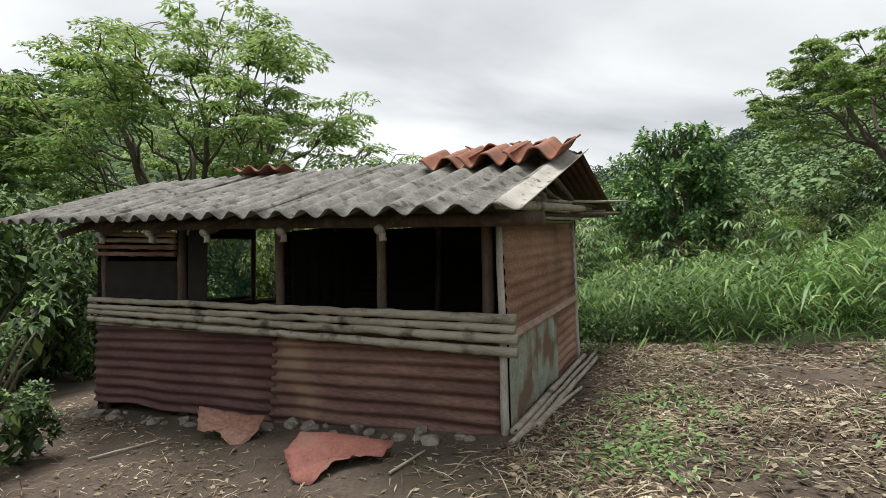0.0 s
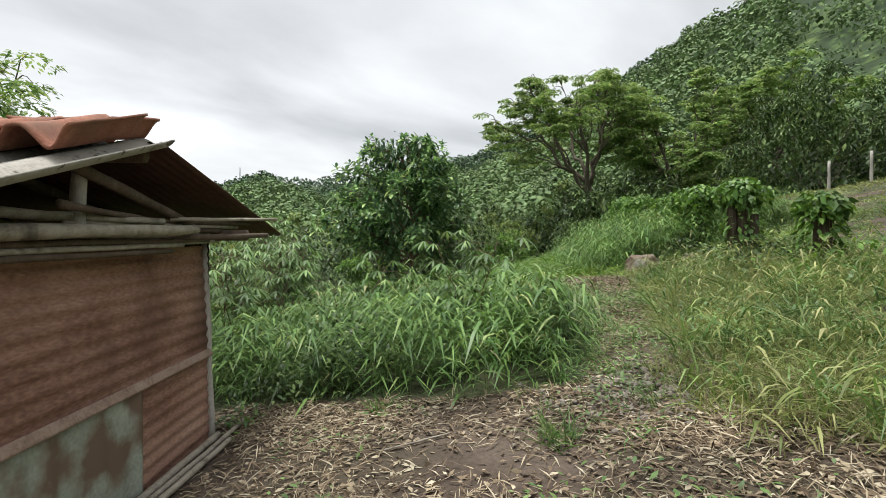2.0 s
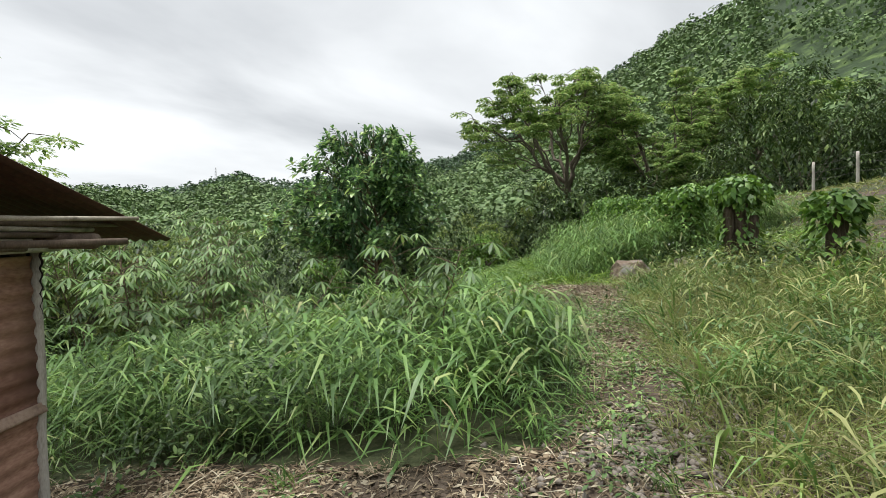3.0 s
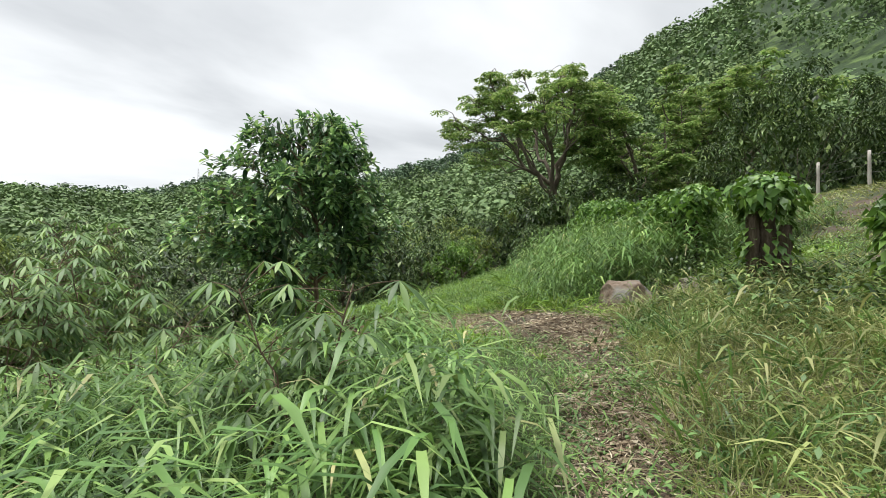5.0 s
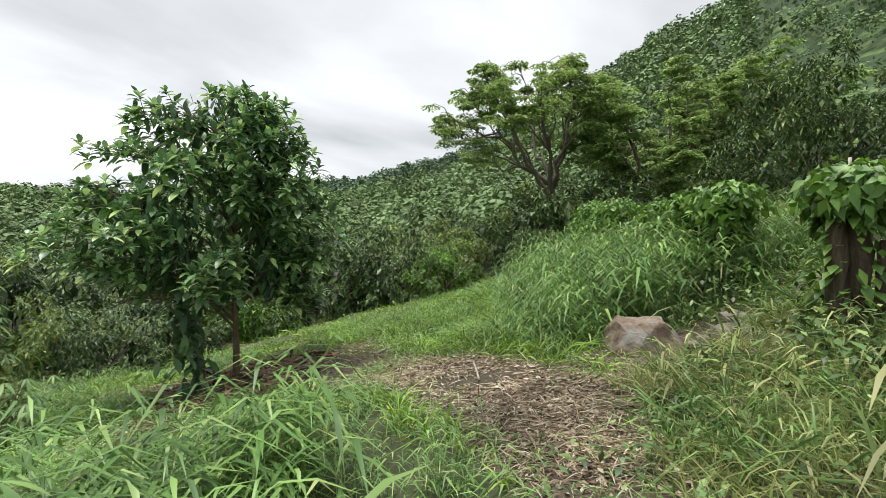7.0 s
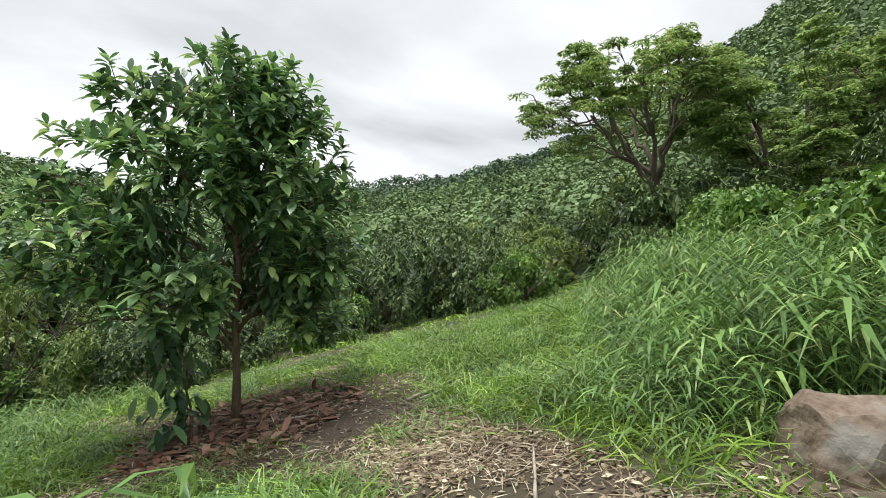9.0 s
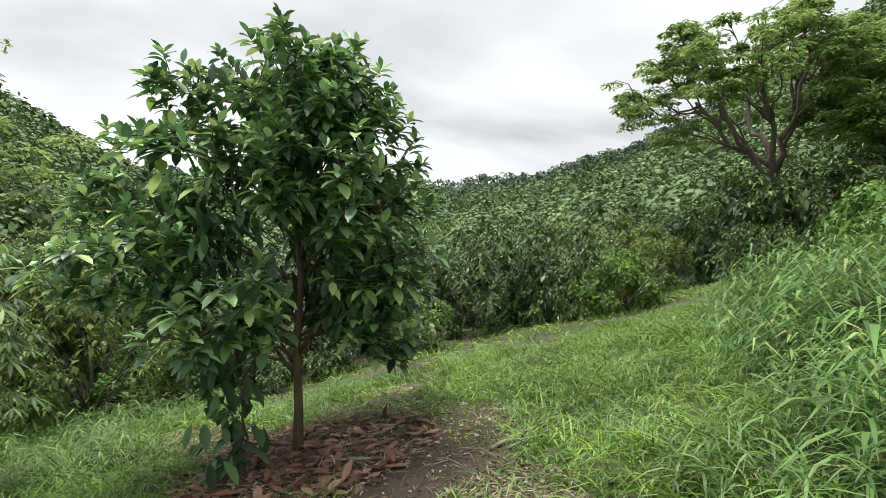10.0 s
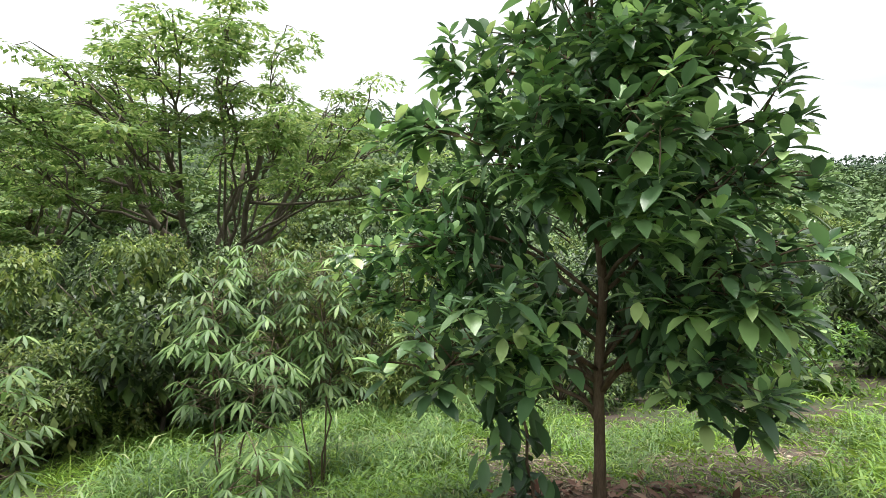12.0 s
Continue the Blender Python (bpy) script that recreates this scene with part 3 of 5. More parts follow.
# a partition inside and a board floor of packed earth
# the partition is near-black too, for the shade inside
wave_sheet("partition", (-2.50, 0.25, -0.2), (0, 1.2, 0), (0, 0, 1.9), True, 0.006, 0.2, M_inner_shade, hut)


# roof: sheets of fibre cement on the front slope, lapped side by side
LAM = 0.272
slope = np.array([0, 2.02, 0.70])
x0 = -6.34
for k in range(6):
    o = (x0 + k * LAM * 4 - 0.02, -0.70 - RNG.uniform(0, 0.03), 1.775 + 0.004 * (k % 2) + (0.055 - 0.011 * k))
    wave_sheet("roof_sheet", o, (LAM * 4 + 0.05, 0, -0.012), tuple(slope + np.array([0, RNG.uniform(-0.04, 0.02), 0])), True, 0.036, LAM, M_cement, hut, thick=0.009, res=12, dent=0.006, seed=k, label="lichen-grey corrugated fibre cement sheet")
wave_sheet("roof_edge_sheet", (0.17, -0.715, 1.772), (0.22, 0, 0.02), tuple(slope), True, 0.034, 0.29, M_cement_pale, hut, thick=0.010, res=14, label="pale broken edge of a roof sheet")
wave_sheet("eave_tile", (-6.72, -0.66, 1.83), (0.75, 0, 0.02), (0, 0.5, 0.16), True, 0.016, 0.15, M_clay, hut, thick=0.008, label="faded clay sheet at the far eave")
# rear slope of rusted metal
for k in range(3):
    wave_sheet("rear_roof_sheet", (-6.15 + k * 2.15, 1.25, 2.475 - 0.006 * k), (2.18, 0, 0.0), (0.02 * k, 2.12, -0.50), True, 0.011, 0.078, M_rust_roof, hut, thick=0.003, res=6, label="dark rusted corrugated roof sheet")


def clay_tile(x, y, z, turn, waves=2, length=0.62, tilt=19):
    """A wavy clay ridge tile, thick at its edges."""
    ob = wave_sheet("ridge_tile", (-waves * LAM / 2, -length / 2, 0), (waves * LAM, 0, 0), (0, length, 0), True, 0.05, LAM, M_clay, None, thick=0.016, res=20, label="")
    co = np.zeros(len(ob.data.vertices) * 3)
    ob.data.vertices.foreach_get("co", co)
    co = co.reshape(-1, 3)
    co[:, 0] += (length / 2 - co[:, 1]) * 0.03 * np.sign(co[:, 0])
    co[:, 2] += 0.02 * np.abs(np.cos(co[:, 0] / LAM * np.pi)) + 0.008 * wavy(co[:, 0] + x, co[:, 1] + y, 6.0)
    ob.data.vertices.foreach_set("co", co.ravel())
    ob.data.update()
    ob.matrix_world = HUT @ pose(x, y, z, tilt, 0, turn)
    return tagged(ob, "red fired clay roof tile laid loose on the ridge", "roof tile", "tiles on the ridge")


clay_tile(-0.90, 0.99, 2.44, 2)
clay_tile(-0.42, 0.86, 2.42, -1)
clay_tile(0.08, 0.80, 2.42, -3)
clay_tile(-0.40, 1.22, 2.53, 4, 3, 0.42, 4)
clay_tile(0.02, 1.08, 2.50, 1, 2, 0.5, 14)
t6 = clay_tile(-3.95, 1.30, 2.535, 8, 3, 0.40, -12)
tagged(t6, "darkened clay tile with a raised corner on the ridge")

# poles on the ground along the side wall
for k, (xa, ya, xb, yb, r) in enumerate(((0.09, -0.10, 0.13, 2.45, 0.034), (0.15, -0.22, 0.24, 2.75, 0.024), (0.23, 0.0, 0.30, 2.3, 0.028), (0.13, -0.3, 0.36, 1.1, 0.02))):
    p = HUT @ Vector((xa, ya, 0))
    q = HUT @ Vector((xb, yb, 0))
    tagged(rod("ground_pole", (p.x, p.y, float(height(p.x, p.y)) + r * 0.8 + 0.01), (q.x, q.y, float(height(q.x, q.y)) + r * 0.8 + 0.02), r, r * 0.8, M_bamboo, None, n=9, wob=0.1, steps=10), "weathered bamboo pole lying beside the hut wall", "pole", "poles beside the hut")


def fragment(name, cx, cy, outline, turn, mat, tilt, label):
    """A torn piece of sheet: straight cut sides between the given corners, ragged along them, curled and lying on the ground."""
    cs = np.array(outline, float)
    rim = []
    for p, q in zip(cs, np.roll(cs, -1, 0)):
        for f in np.linspace(0, 1, 9)[:-1]:
            rim.append(p + (q - p) * f + RNG.normal(0, 0.007, 2) * (f > 0))
    rim = np.array(rim)
    n = len(rim)
    mid = rim.mean(0)
    rings = []
    for f in (0.02, 0.3, 0.55, 0.8, 1.0):
        XY = mid + (rim - mid) * f
        z = 0.010 * np.cos(XY[:, 1] * 55) + 0.05 * wavy(XY[:, 0], XY[:, 1], 2.8, turn) * f + 0.10 * XY[:, 0] ** 2
        rings.append(np.concatenate([XY, z[:, None]], 1))
    top = np.concatenate(rings)
    V = np.concatenate([top + (0, 0, 0.002), top - (0, 0, 0.002)])
    j = np.arange(n)
    F = np.concatenate([np.stack([r * n + j, (r + 1) * n + j, (r + 1) * n + (j + 1) % n, r * n + (j + 1) % n], 1) for r in range(4)])
    k = 5 * n
    edge = np.stack([4 * n + j, 4 * n + k + j, 4 * n + k + (j + 1) % n, 4 * n + (j + 1) % n], 1)
    ob = mesh_np(name, V, np.concatenate([F, F[:, ::-1] + k, edge]), mat)
    low = min((pose(0, 0, 0, tilt, 0, turn) @ Vector(v)).z for v in V)
    ob.matrix_world = pose(cx, cy, float(height(cx, cy)) - low - 0.01, tilt, 0, turn)
    return tagged(ob, label, "sheet fragment")


fragment("sheet_fragment", -0.80, 3.66, ((-0.38, 0.24), (0.40, 0.22), (0.36, 0.04), (0.06, -0.08), (-0.04, -0.30), (-0.20, -0.26), (-0.40, 0.0)), -12, M_red_sheet, 14, "torn reddish sheet fragment lying before the hut")
fragment("sheet_fragment", -2.05, 4.66, ((-0.46, 0.17), (0.36, 0.20), (0.40, 0.02), (0.30, -0.20), (0.0, -0.05), (-0.24, -0.08)), -24, M_rust_side, 38, "bent brown sheet scrap leaning on the hut wall")


def stone(name, x, y, size, squash, mat, label, cat, group="", seed=0, sink=0.3, sub=3, flat_top=False):
    bm = bmesh.new()
    bmesh.ops.create_icosphere(bm, subdivisions=sub, radius=1)
    r = random.Random(seed)
    off = Vector((r.uniform(0, 50), r.uniform(0, 50), r.uniform(0, 50)))
    cuts = [(Vector((r.uniform(-1, 1), r.uniform(-1, 1), r.uniform(-0.4, 1))).normalized(), r.uniform(0.5, 0.85)) for _ in range(11)]
    if flat_top:
        cuts += [(Vector((0.12, -0.2, 1)).normalized(), 0.55), (Vector((0.9, -0.5, 0.25)).normalized(), 0.52), (Vector((-0.5, -0.9, 0.2)).normalized(), 0.58), (Vector((-0.9, 0.4, 0.35)).normalized(), 0.6)]
    for v in bm.verts:
        p = v.co.copy()
        for nrm, d in cuts:
            e = p.dot(nrm) - d
            if e > 0:
                p -= nrm * e * 0.97
        p *= 1 + 0.10 * noise.noise(p * 1.6 + off) + 0.06 * noise.noise(p * 5 + off)
        v.co = Vector((p.x * size, p.y * size * r.uniform(0.999, 1.0), p.z * size * squash))
    ob = part(name, bm, mat, smooth=False)
    ob.matrix_world = pose(x, y, float(height(x, y)) + size * squash * (1 - 2 * sink) * 0.8, 0, 0, r.uniform(0, 360))
    return tagged(ob, label, cat, group)


rs = random.Random(5)
for k in range(44):
    fx = -5.5 + 5.3 * (k + rs.uniform(0, 0.9)) / 44
    p = HUT @ Vector((fx, -0.08 - rs.uniform(0, 0.22), 0))
    stone("stone", p.x, p.y, rs.uniform(0.03, 0.11), 0.6, M_stone, "rough grey stone under the hut's sheet wall", "stone", "stones along the hut", seed=k, sub=2)

# ---------------- plants ----------------


def limb(p, q, bend, r0, r1, k=7, n=6, wig=0.03):
    t = np.linspace(0, 1, k)[:, None]
    p, q = np.asarray(p, float), np.asarray(q, float)
    L = np.linalg.norm(q - p)
    pts = p + (q - p) * t + np.sin(np.pi * t) * np.asarray(bend) + RNG.normal(0, wig * L, (k, 3)) * np.sin(np.pi * t) * 0.5
    return pts, tube(pts, r0 + (r1 - r0) * t[:, 0] ** 0.8, n, 0.06)


def whorls(tips, out, per, L, W, rows, droop, fold, spread=0.9, profile="leaf"):
    """Leaves set round each twig's tip."""
    n = len(tips)
    idx = np.repeat(np.arange(n), per)
    m = len(idx)
    ang = np.tile(np.arange(per) * 2.39996, n) + RNG.uniform(0, 6, n)[idx]
    ax = unit(out[idx] * 0.6 + np.array([0, 0, 0.85]))
    a = unit(np.cross(ax, np.array([0.3, 0.5, 0.81])))
    b = np.cross(ax, a)
    f = np.tile(np.linspace(0.15, 1, per), n)
    sp = spread * (0.35 + 0.72 * f)
    D = ax * (1.05 - sp[:, None] * 0.75) + (np.cos(ang)[:, None] * a + np.sin(ang)[:, None] * b) * sp[:, None]
    D += RNG.normal(0, 0.16, (m, 3))
    P = tips[idx] - ax * (f * 0.55 * L)[:, None]
    ll = L * RNG.uniform(0.7, 1.2, m) * (0.65 + 0.35 * f)
    return blades(P, D, ll, ll * W, rows, droop * RNG.uniform(0.5, 1.5, m) * (0.4 + f), profile, fold)


def avocado_tree(x, y):
    z = float(height(x, y))
    e = new("avocado_tree")
    e.matrix_world = pose(x, y, z)
    tagged(e, "young avocado tree with glossy dark leaves on a slim brown trunk", "tree")
    trunk_pts = np.array([(0, 0, -0.1), (0.0, 0.0, 0.5), (-0.02, 0.02, 1.2), (0.02, 0.0, 1.9), (-0.06, 0.03, 2.7), (-0.10, 0.05, 3.5), (-0.08, 0.02, 4.1), (-0.1, 0.0, 4.5)])
    wood = [tube(trunk_pts, [0.062, 0.047, 0.042, 0.038, 0.032, 0.024, 0.014, 0.006], 9, 0.06)]
    tips, outs = [], []
    # reach of the crown by height, wider to the west side
    prof_z = (0.55, 0.9, 1.5, 2.1, 2.8, 3.4, 3.9, 4.3, 4.65)
    prof_r = (0.6, 1.5, 1.9, 1.95, 1.75, 1.45, 1.15, 0.78, 0.25)
    nl = 54
    for k in range(nl):
        zt = 1.0 + 3.3 * (k + RNG.uniform(0, 1)) / nl
        az = k * 2.39996 + RNG.uniform(-0.4, 0.4)
        reach = np.interp(zt, prof_z, prof_r) * RNG.uniform(0.8, 1.08)
        lean = 0.95 + 0.24 * math.cos(az - 2.7)
        tip = np.array([math.cos(az) * reach * lean, math.sin(az) * reach * lean, zt])
        zs = max(0.75 + 0.5 * RNG.random(), zt - reach * RNG.uniform(0.35, 0.7))
        start = np.array([np.interp(zs, trunk_pts[:, 2], trunk_pts[:, i]) for i in range(2)] + [zs])
        pts, tb = limb(start, tip, (0, 0, 0.12 * reach), 0.02, 0.007, 9)
        la = abs((math.degrees(az) + 78 + 180) % 360 - 180)
        if la > 30 or zt > 2.9:
            wood.append(tb)
        for s in range(23):
            f = RNG.uniform(0.42, 1.0) if s else 1.0
            c = np.array([np.interp(f * 8, np.arange(9), pts[:, i]) for i in range(3)])
            o = unit(np.array([math.cos(az), math.sin(az), 0.25]) + RNG.normal(0, 0.65, 3))
            if s == 0:
                o = unit(np.array([math.cos(az), math.sin(az), 0.5]))
            q = c + o * RNG.uniform(0.14, 0.42) * (0 if s == 0 else 1)
            if s and zt > 3.1 and RNG.random() < 0.35:
                continue
            if s and (la > 30 or zt > 2.9):
                wood.append(limb(c, q, (0, 0, 0.02), 0.007, 0.004, 4, 4)[1])
            qa = math.degrees(math.atan2(q[1], q[0]))
            south = abs((qa + 78 + 180) % 360 - 180) < 15 and q[2] < 2.35
            floor_z = 1.4 if q[0] < 0 else 1.0
            if q[2] > floor_z and not (south and math.hypot(q[0], q[1]) > 0.1) and not (q[2] < 1.6 and math.hypot(q[0], q[1]) < 0.6):
                tips.append(q)
                outs.append(o)
    for s in range(40):
        zt = RNG.uniform(2.6, 4.5)
        az = RNG.uniform(0, 6.28)
        rr = np.interp(zt, prof_z, prof_r) * RNG.uniform(0.1, 0.85)
        q = np.array([math.cos(az) * rr - 0.08, math.sin(az) * rr, zt])
        c = np.array([-0.08 + q[0] * 0.2, q[1] * 0.2, zt - 0.4])
        wood.append(limb(c, q, (0, 0, 0.02), 0.008, 0.004, 4, 4)[1])
        tips.append(q)
        outs.append(unit(np.array([math.cos(az), math.sin(az), 1.0])))
    tips, outs = np.array(tips), np.array(outs)
    V, F = join_np(wood)
    mesh_np("trunk", V, F, M_bark, e, smooth=True, label="slim brown trunk and limbs")
    V, F = whorls(tips, outs, 9, 0.215, 0.44, 4, 0.28, 0.26, 1.0)
    mesh_np("crown", V, F, L_avo, e, smooth=True, label="glossy dark green pointed leaves")
    # dark older leaves hanging inside, the crown's inner shade put into their colour
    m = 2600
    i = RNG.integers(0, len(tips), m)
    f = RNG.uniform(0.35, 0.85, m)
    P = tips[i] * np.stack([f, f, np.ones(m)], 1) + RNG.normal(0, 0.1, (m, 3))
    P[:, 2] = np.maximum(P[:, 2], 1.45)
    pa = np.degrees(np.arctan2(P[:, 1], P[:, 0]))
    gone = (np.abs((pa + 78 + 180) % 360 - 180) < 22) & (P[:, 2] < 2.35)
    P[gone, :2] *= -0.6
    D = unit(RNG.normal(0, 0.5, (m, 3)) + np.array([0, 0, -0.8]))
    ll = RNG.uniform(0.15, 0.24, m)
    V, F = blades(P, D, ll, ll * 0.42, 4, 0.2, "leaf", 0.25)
    mesh_np("hanging_leaves", V, F, L_avo_old_shade, e, smooth=True, label="older drooping leaves, darkened for the shade within the crown")
    return e


avocado_tree(6.75, 13.92)


def sapling(x, y):
    z = float(height(x, y))
    e = new("sapling")
    e.matrix_world = pose(x, y, z)
    tagged(e, "thin avocado sapling with hanging dark leaves under the tree", "sapling")
    pts, tb = limb((0.12, 0, -0.05), (-0.05, 0, 1.5), (0.02, 0, 0), 0.018, 0.01, 8)
    mesh_np("stem", *tb, M_bark, e, smooth=True)
    m = 150
    f = RNG.uniform(0.15, 1, m)
    P = np.stack([np.interp(f, np.linspace(0, 1, 8), pts[:, i]) for i in range(3)], 1) + RNG.normal(0, 0.13, (m, 3)) * np.array([1, 1, 0.4]) - np.array([0.12, 0, 0])
    D = unit(RNG.normal(0, 0.6, (m, 3)) + np.array([-0.1, 0, -0.5]))
    ll = RNG.uniform(0.15, 0.24, m)
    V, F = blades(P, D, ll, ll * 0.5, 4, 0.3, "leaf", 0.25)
    # the same darkened leaf colour, shade included
    mesh_np("leaves", V, F, L_avo_old_shade, e, smooth=True)


sapling(6.18, 13.62)


def cassava(x, y, h, lean, n_leaf, spread, seed, size=0.2):
    """A thin leaning stem with hand-shaped leaves on long stalks."""
    z = float(height(x, y))
    e = new("cassava_plant")
    e.matrix_world = pose(x, y, z)
    tagged(e, "cassava plant with hand-shaped leaves on thin leaning stems", "plant", "cassava plants")
    wood, P, D, L = [], [], [], []
    for s in range(3 if n_leaf > 40 else 2):
        top = np.array([lean[0] + RNG.normal(0, 0.25 * spread), lean[1] + RNG.normal(0, 0.25 * spread), h * RNG.uniform(0.75, 1.0)])
        pts, tb = limb((RNG.normal(0, 0.04), RNG.normal(0, 0.04), -0.05), top, np.array(lean + (0,)) * -0.15, 0.012, 0.005, 8, 6)
        wood.append(tb)
        for k in range(n_leaf // 2):
            f = RNG.uniform(0.35, 1) ** 0.7
            c = np.array([np.interp(f, np.linspace(0, 1, 8), pts[:, i]) for i in range(3)])
            o = unit(RNG.normal(0, 1, 3) * np.array([1, 1, 0.35]) + np.array([0, 0, 0.25]))
            q = c + o * RNG.uniform(0.12, 0.34) * spread
            wood.append(limb(c, q, (0, 0, 0.02), 0.004, 0.003, 3, 4)[1])
            a0 = math.atan2(o[1], o[0])
            ls = size * RNG.uniform(0.75, 1.2)
            for j in range(7):
                a = a0 + (j - 3) * 0.62
                P.append(q)
                D.append((math.cos(a), math.sin(a), RNG.uniform(-0.5, -0.1)))
                L.append(ls * (1 - 0.1 * abs(j - 3)))
    mesh_np("stem", *join_np(wood), M_bark, e, smooth=True, label="reddish thin stems")
    L = np.array(L)
    V, F = blades(np.array(P), np.array(D), L, L * 0.20, 4, 0.35, "hand", 0.15)
    mesh_np("leaves", V, F, L_cassava, e, smooth=True, label="hand-shaped green leaves")
    return e


cassava(3.55, 14.1, 2.9, (-0.85, 0.0), 120, 1.6, 1)
cassava(3.25, 13.0, 2.4, (-0.2, 0.1), 80, 1.5, 3)
cassava(4.3, 12.5, 0.8, (0.1, 0.0), 40, 1.0, 4)
cassava(4.85, 7.3, 1.65, (0.0, -0.05), 32, 1.3, 5, 0.21)
cassava(5.35, 8.4, 0.8, (0.1, 0.0), 30, 1.0, 6, 0.22)
cassava(4.7, 8.1, 0.95, (-0.1, 0.1), 34, 1.1, 8, 0.22)
cassava(3.5, 8.5, 1.3, (0.1, 0.1), 36, 1.4, 7)
cassava(2.7, 10.0, 2.2, (0.1, 0.1), 60, 1.5, 9)
cassava(2.0, 9.2, 1.9, (-0.1, 0.0), 50, 1.4, 10)
cassava(3.2, 10.9, 1.9, (-0.2, 0.1), 50, 1.4, 11)
cassava(1.5, 10.6, 2.3, (0.0, 0.1), 60, 1.5, 12)


def spread_tree(name, x, y, top, base_r, crown, limbs, leaves, leaf_len, leaf_w, mat, label, seed, lean=(0, 0), fork=0.25, low=0.5, flat=0.35, droop=0.3, bark=None, subs=13):
    """A forked tree with a wide, gappy crown made of flat sprays of leaves."""
    z = float(height(x, y))
    h = top - z
    e = new(name)
    e.matrix_world = pose(x, y, z)
    tagged(e, label, "tree")
    wood, tips = [], []
    stem_top = np.array([lean[0] * fork, lean[1] * fork, h * fork])
    wood.append(limb((0, 0, -0.3), stem_top, (0, 0, 0), base_r, base_r * 0.75, 6, 8)[1])
    prim = []
    for k in range(6):
        a = k * 1.0472 + RNG.uniform(-0.25, 0.25)
        end = np.array([math.cos(a) * crown * 0.42 + lean[0] * 0.8, math.sin(a) * crown * 0.42 + lean[1] * 0.8, h * (fork + (1 - fork) * RNG.uniform(0.42, 0.62))])
        st = stem_top * np.array([1, 1, RNG.uniform(0.72, 1.0)])
        pts, tb = limb(st, end, (0, 0, -0.03 * h), base_r * 0.55, base_r * 0.24, 9, 7, 0.05)
        wood.append(tb)
        prim.append((a, pts))
    for k in range(limbs):
        az = k * 2.39996 + RNG.uniform(-0.5, 0.5)
        f = math.sqrt((k + 0.6) / limbs)
        if low > 0.45:
            g = (1 - 0.42 * f ** 2.4) * RNG.uniform(0.88, 1.0)
            rad = crown * f * RNG.uniform(0.85, 1.1)
        else:
            g = low + (1 - low) * RNG.uniform(0, 1) ** 0.7
            rad = crown * f * math.sqrt(max(0.1, 1 - (g - 0.55) ** 2 / 0.28)) * RNG.uniform(0.85, 1.1)
        tip = np.array([math.cos(az) * rad + lean[0], math.sin(az) * rad + lean[1], h * g])
        near_p = min(prim, key=lambda q: abs((q[0] - az + math.pi) % (2 * math.pi) - math.pi))[1]
        fp0 = RNG.uniform(0.3, 1.0) * 8
        st = np.array([np.interp(fp0, np.arange(9), near_p[:, i]) for i in range(3)])
        pts, tb = limb(st, tip, (0, 0, -0.03 * h), base_r * 0.22, base_r * 0.05, 9, 6, 0.05)
        wood.append(tb)
        tips.append(tip)
        for s in range(subs):
            fr = RNG.uniform(0.5, 1.0)
            c = np.array([np.interp(fr * 8, np.arange(9), pts[:, i]) for i in range(3)])
            o = unit(np.array([math.cos(az), math.sin(az), 0.22]) + RNG.normal(0, 0.75, 3) * np.array([1, 1, 0.5]))
            q = c + o * crown * RNG.uniform(0.08, 0.22)
            wood.append(limb(c, q, (0, 0, 0.03 * h), base_r * 0.11, base_r * 0.03, 5, 4, 0.06)[1])
            tips.append(q)
    tips = np.array(tips)
    mesh_np("trunk", *join_np(wood), bark or M_bark_grey, e, smooth=True, label="forked grey-brown trunk and limbs")
    # flat pads of leaves round the twigs' ends
    i = RNG.integers(0, len(tips), leaves)
    pad = crown * 0.078 * RNG.uniform(0.6, 1.35, len(tips))[i]
    a, q = RNG.uniform(0, 6.28, leaves), np.sqrt(RNG.random(leaves))
    O = np.stack([np.cos(a), np.sin(a), 0 * a], 1)
    P = tips[i] + O * (q * pad)[:, None]
    P[:, 2] += pad * (RNG.normal(0, 0.22 * flat, leaves) - droop * q * q)
    D = unit(O + RNG.normal(0, 0.6, (leaves, 3)) * np.array([1, 1, 0.3]) - np.array([0, 0, 0.25]))
    ll = leaf_len * RNG.uniform(0.6, 1.3, leaves)
    V, F = diamonds(P, D, ll, ll * leaf_w, unit(RNG.normal(0, 0.32, (leaves, 3)) + np.array([0, 0, 1.0])))
    mesh_np("crown", V, F, mat, e, label="uneven crown of fine leaves")
    return e


spread_tree("spreading_tree", -11.2, 22.7, 12.2, 0.34, 8.6, 36, 46000, 0.25, 0.42, L_feather, "wide spreading tree with many bare forked limbs and feathery leaves", 1, (0, 0), 0.2, 0.62, 0.3, subs=10)
spread_tree("spreading_tree", -22, 20, 9.8, 0.26, 6.0, 18, 22000, 0.28, 0.45, L_feather, "feathery spreading tree behind the hut", 2, (0, 0), 0.15, 0.3, 0.5)
spread_tree("umbrella_tree", 31.8, 33.6, 17.8, 0.36, 7.3, 34, 40000, 0.25, 0.5, L_feather, "umbrella-shaped tree with a leaning forked trunk and yellowish leaves", 3, (-2.2, 1.3), 0.34, 0.55, 0.3, subs=9)
spread_tree("umbrella_tree", 37.0, 29.8, 16.2, 0.34, 6.8, 26, 34000, 0.29, 0.5, L_feather, "broad feathery tree with olive green foliage", 4, (0, 0), 0.15, 0.22, 0.5)
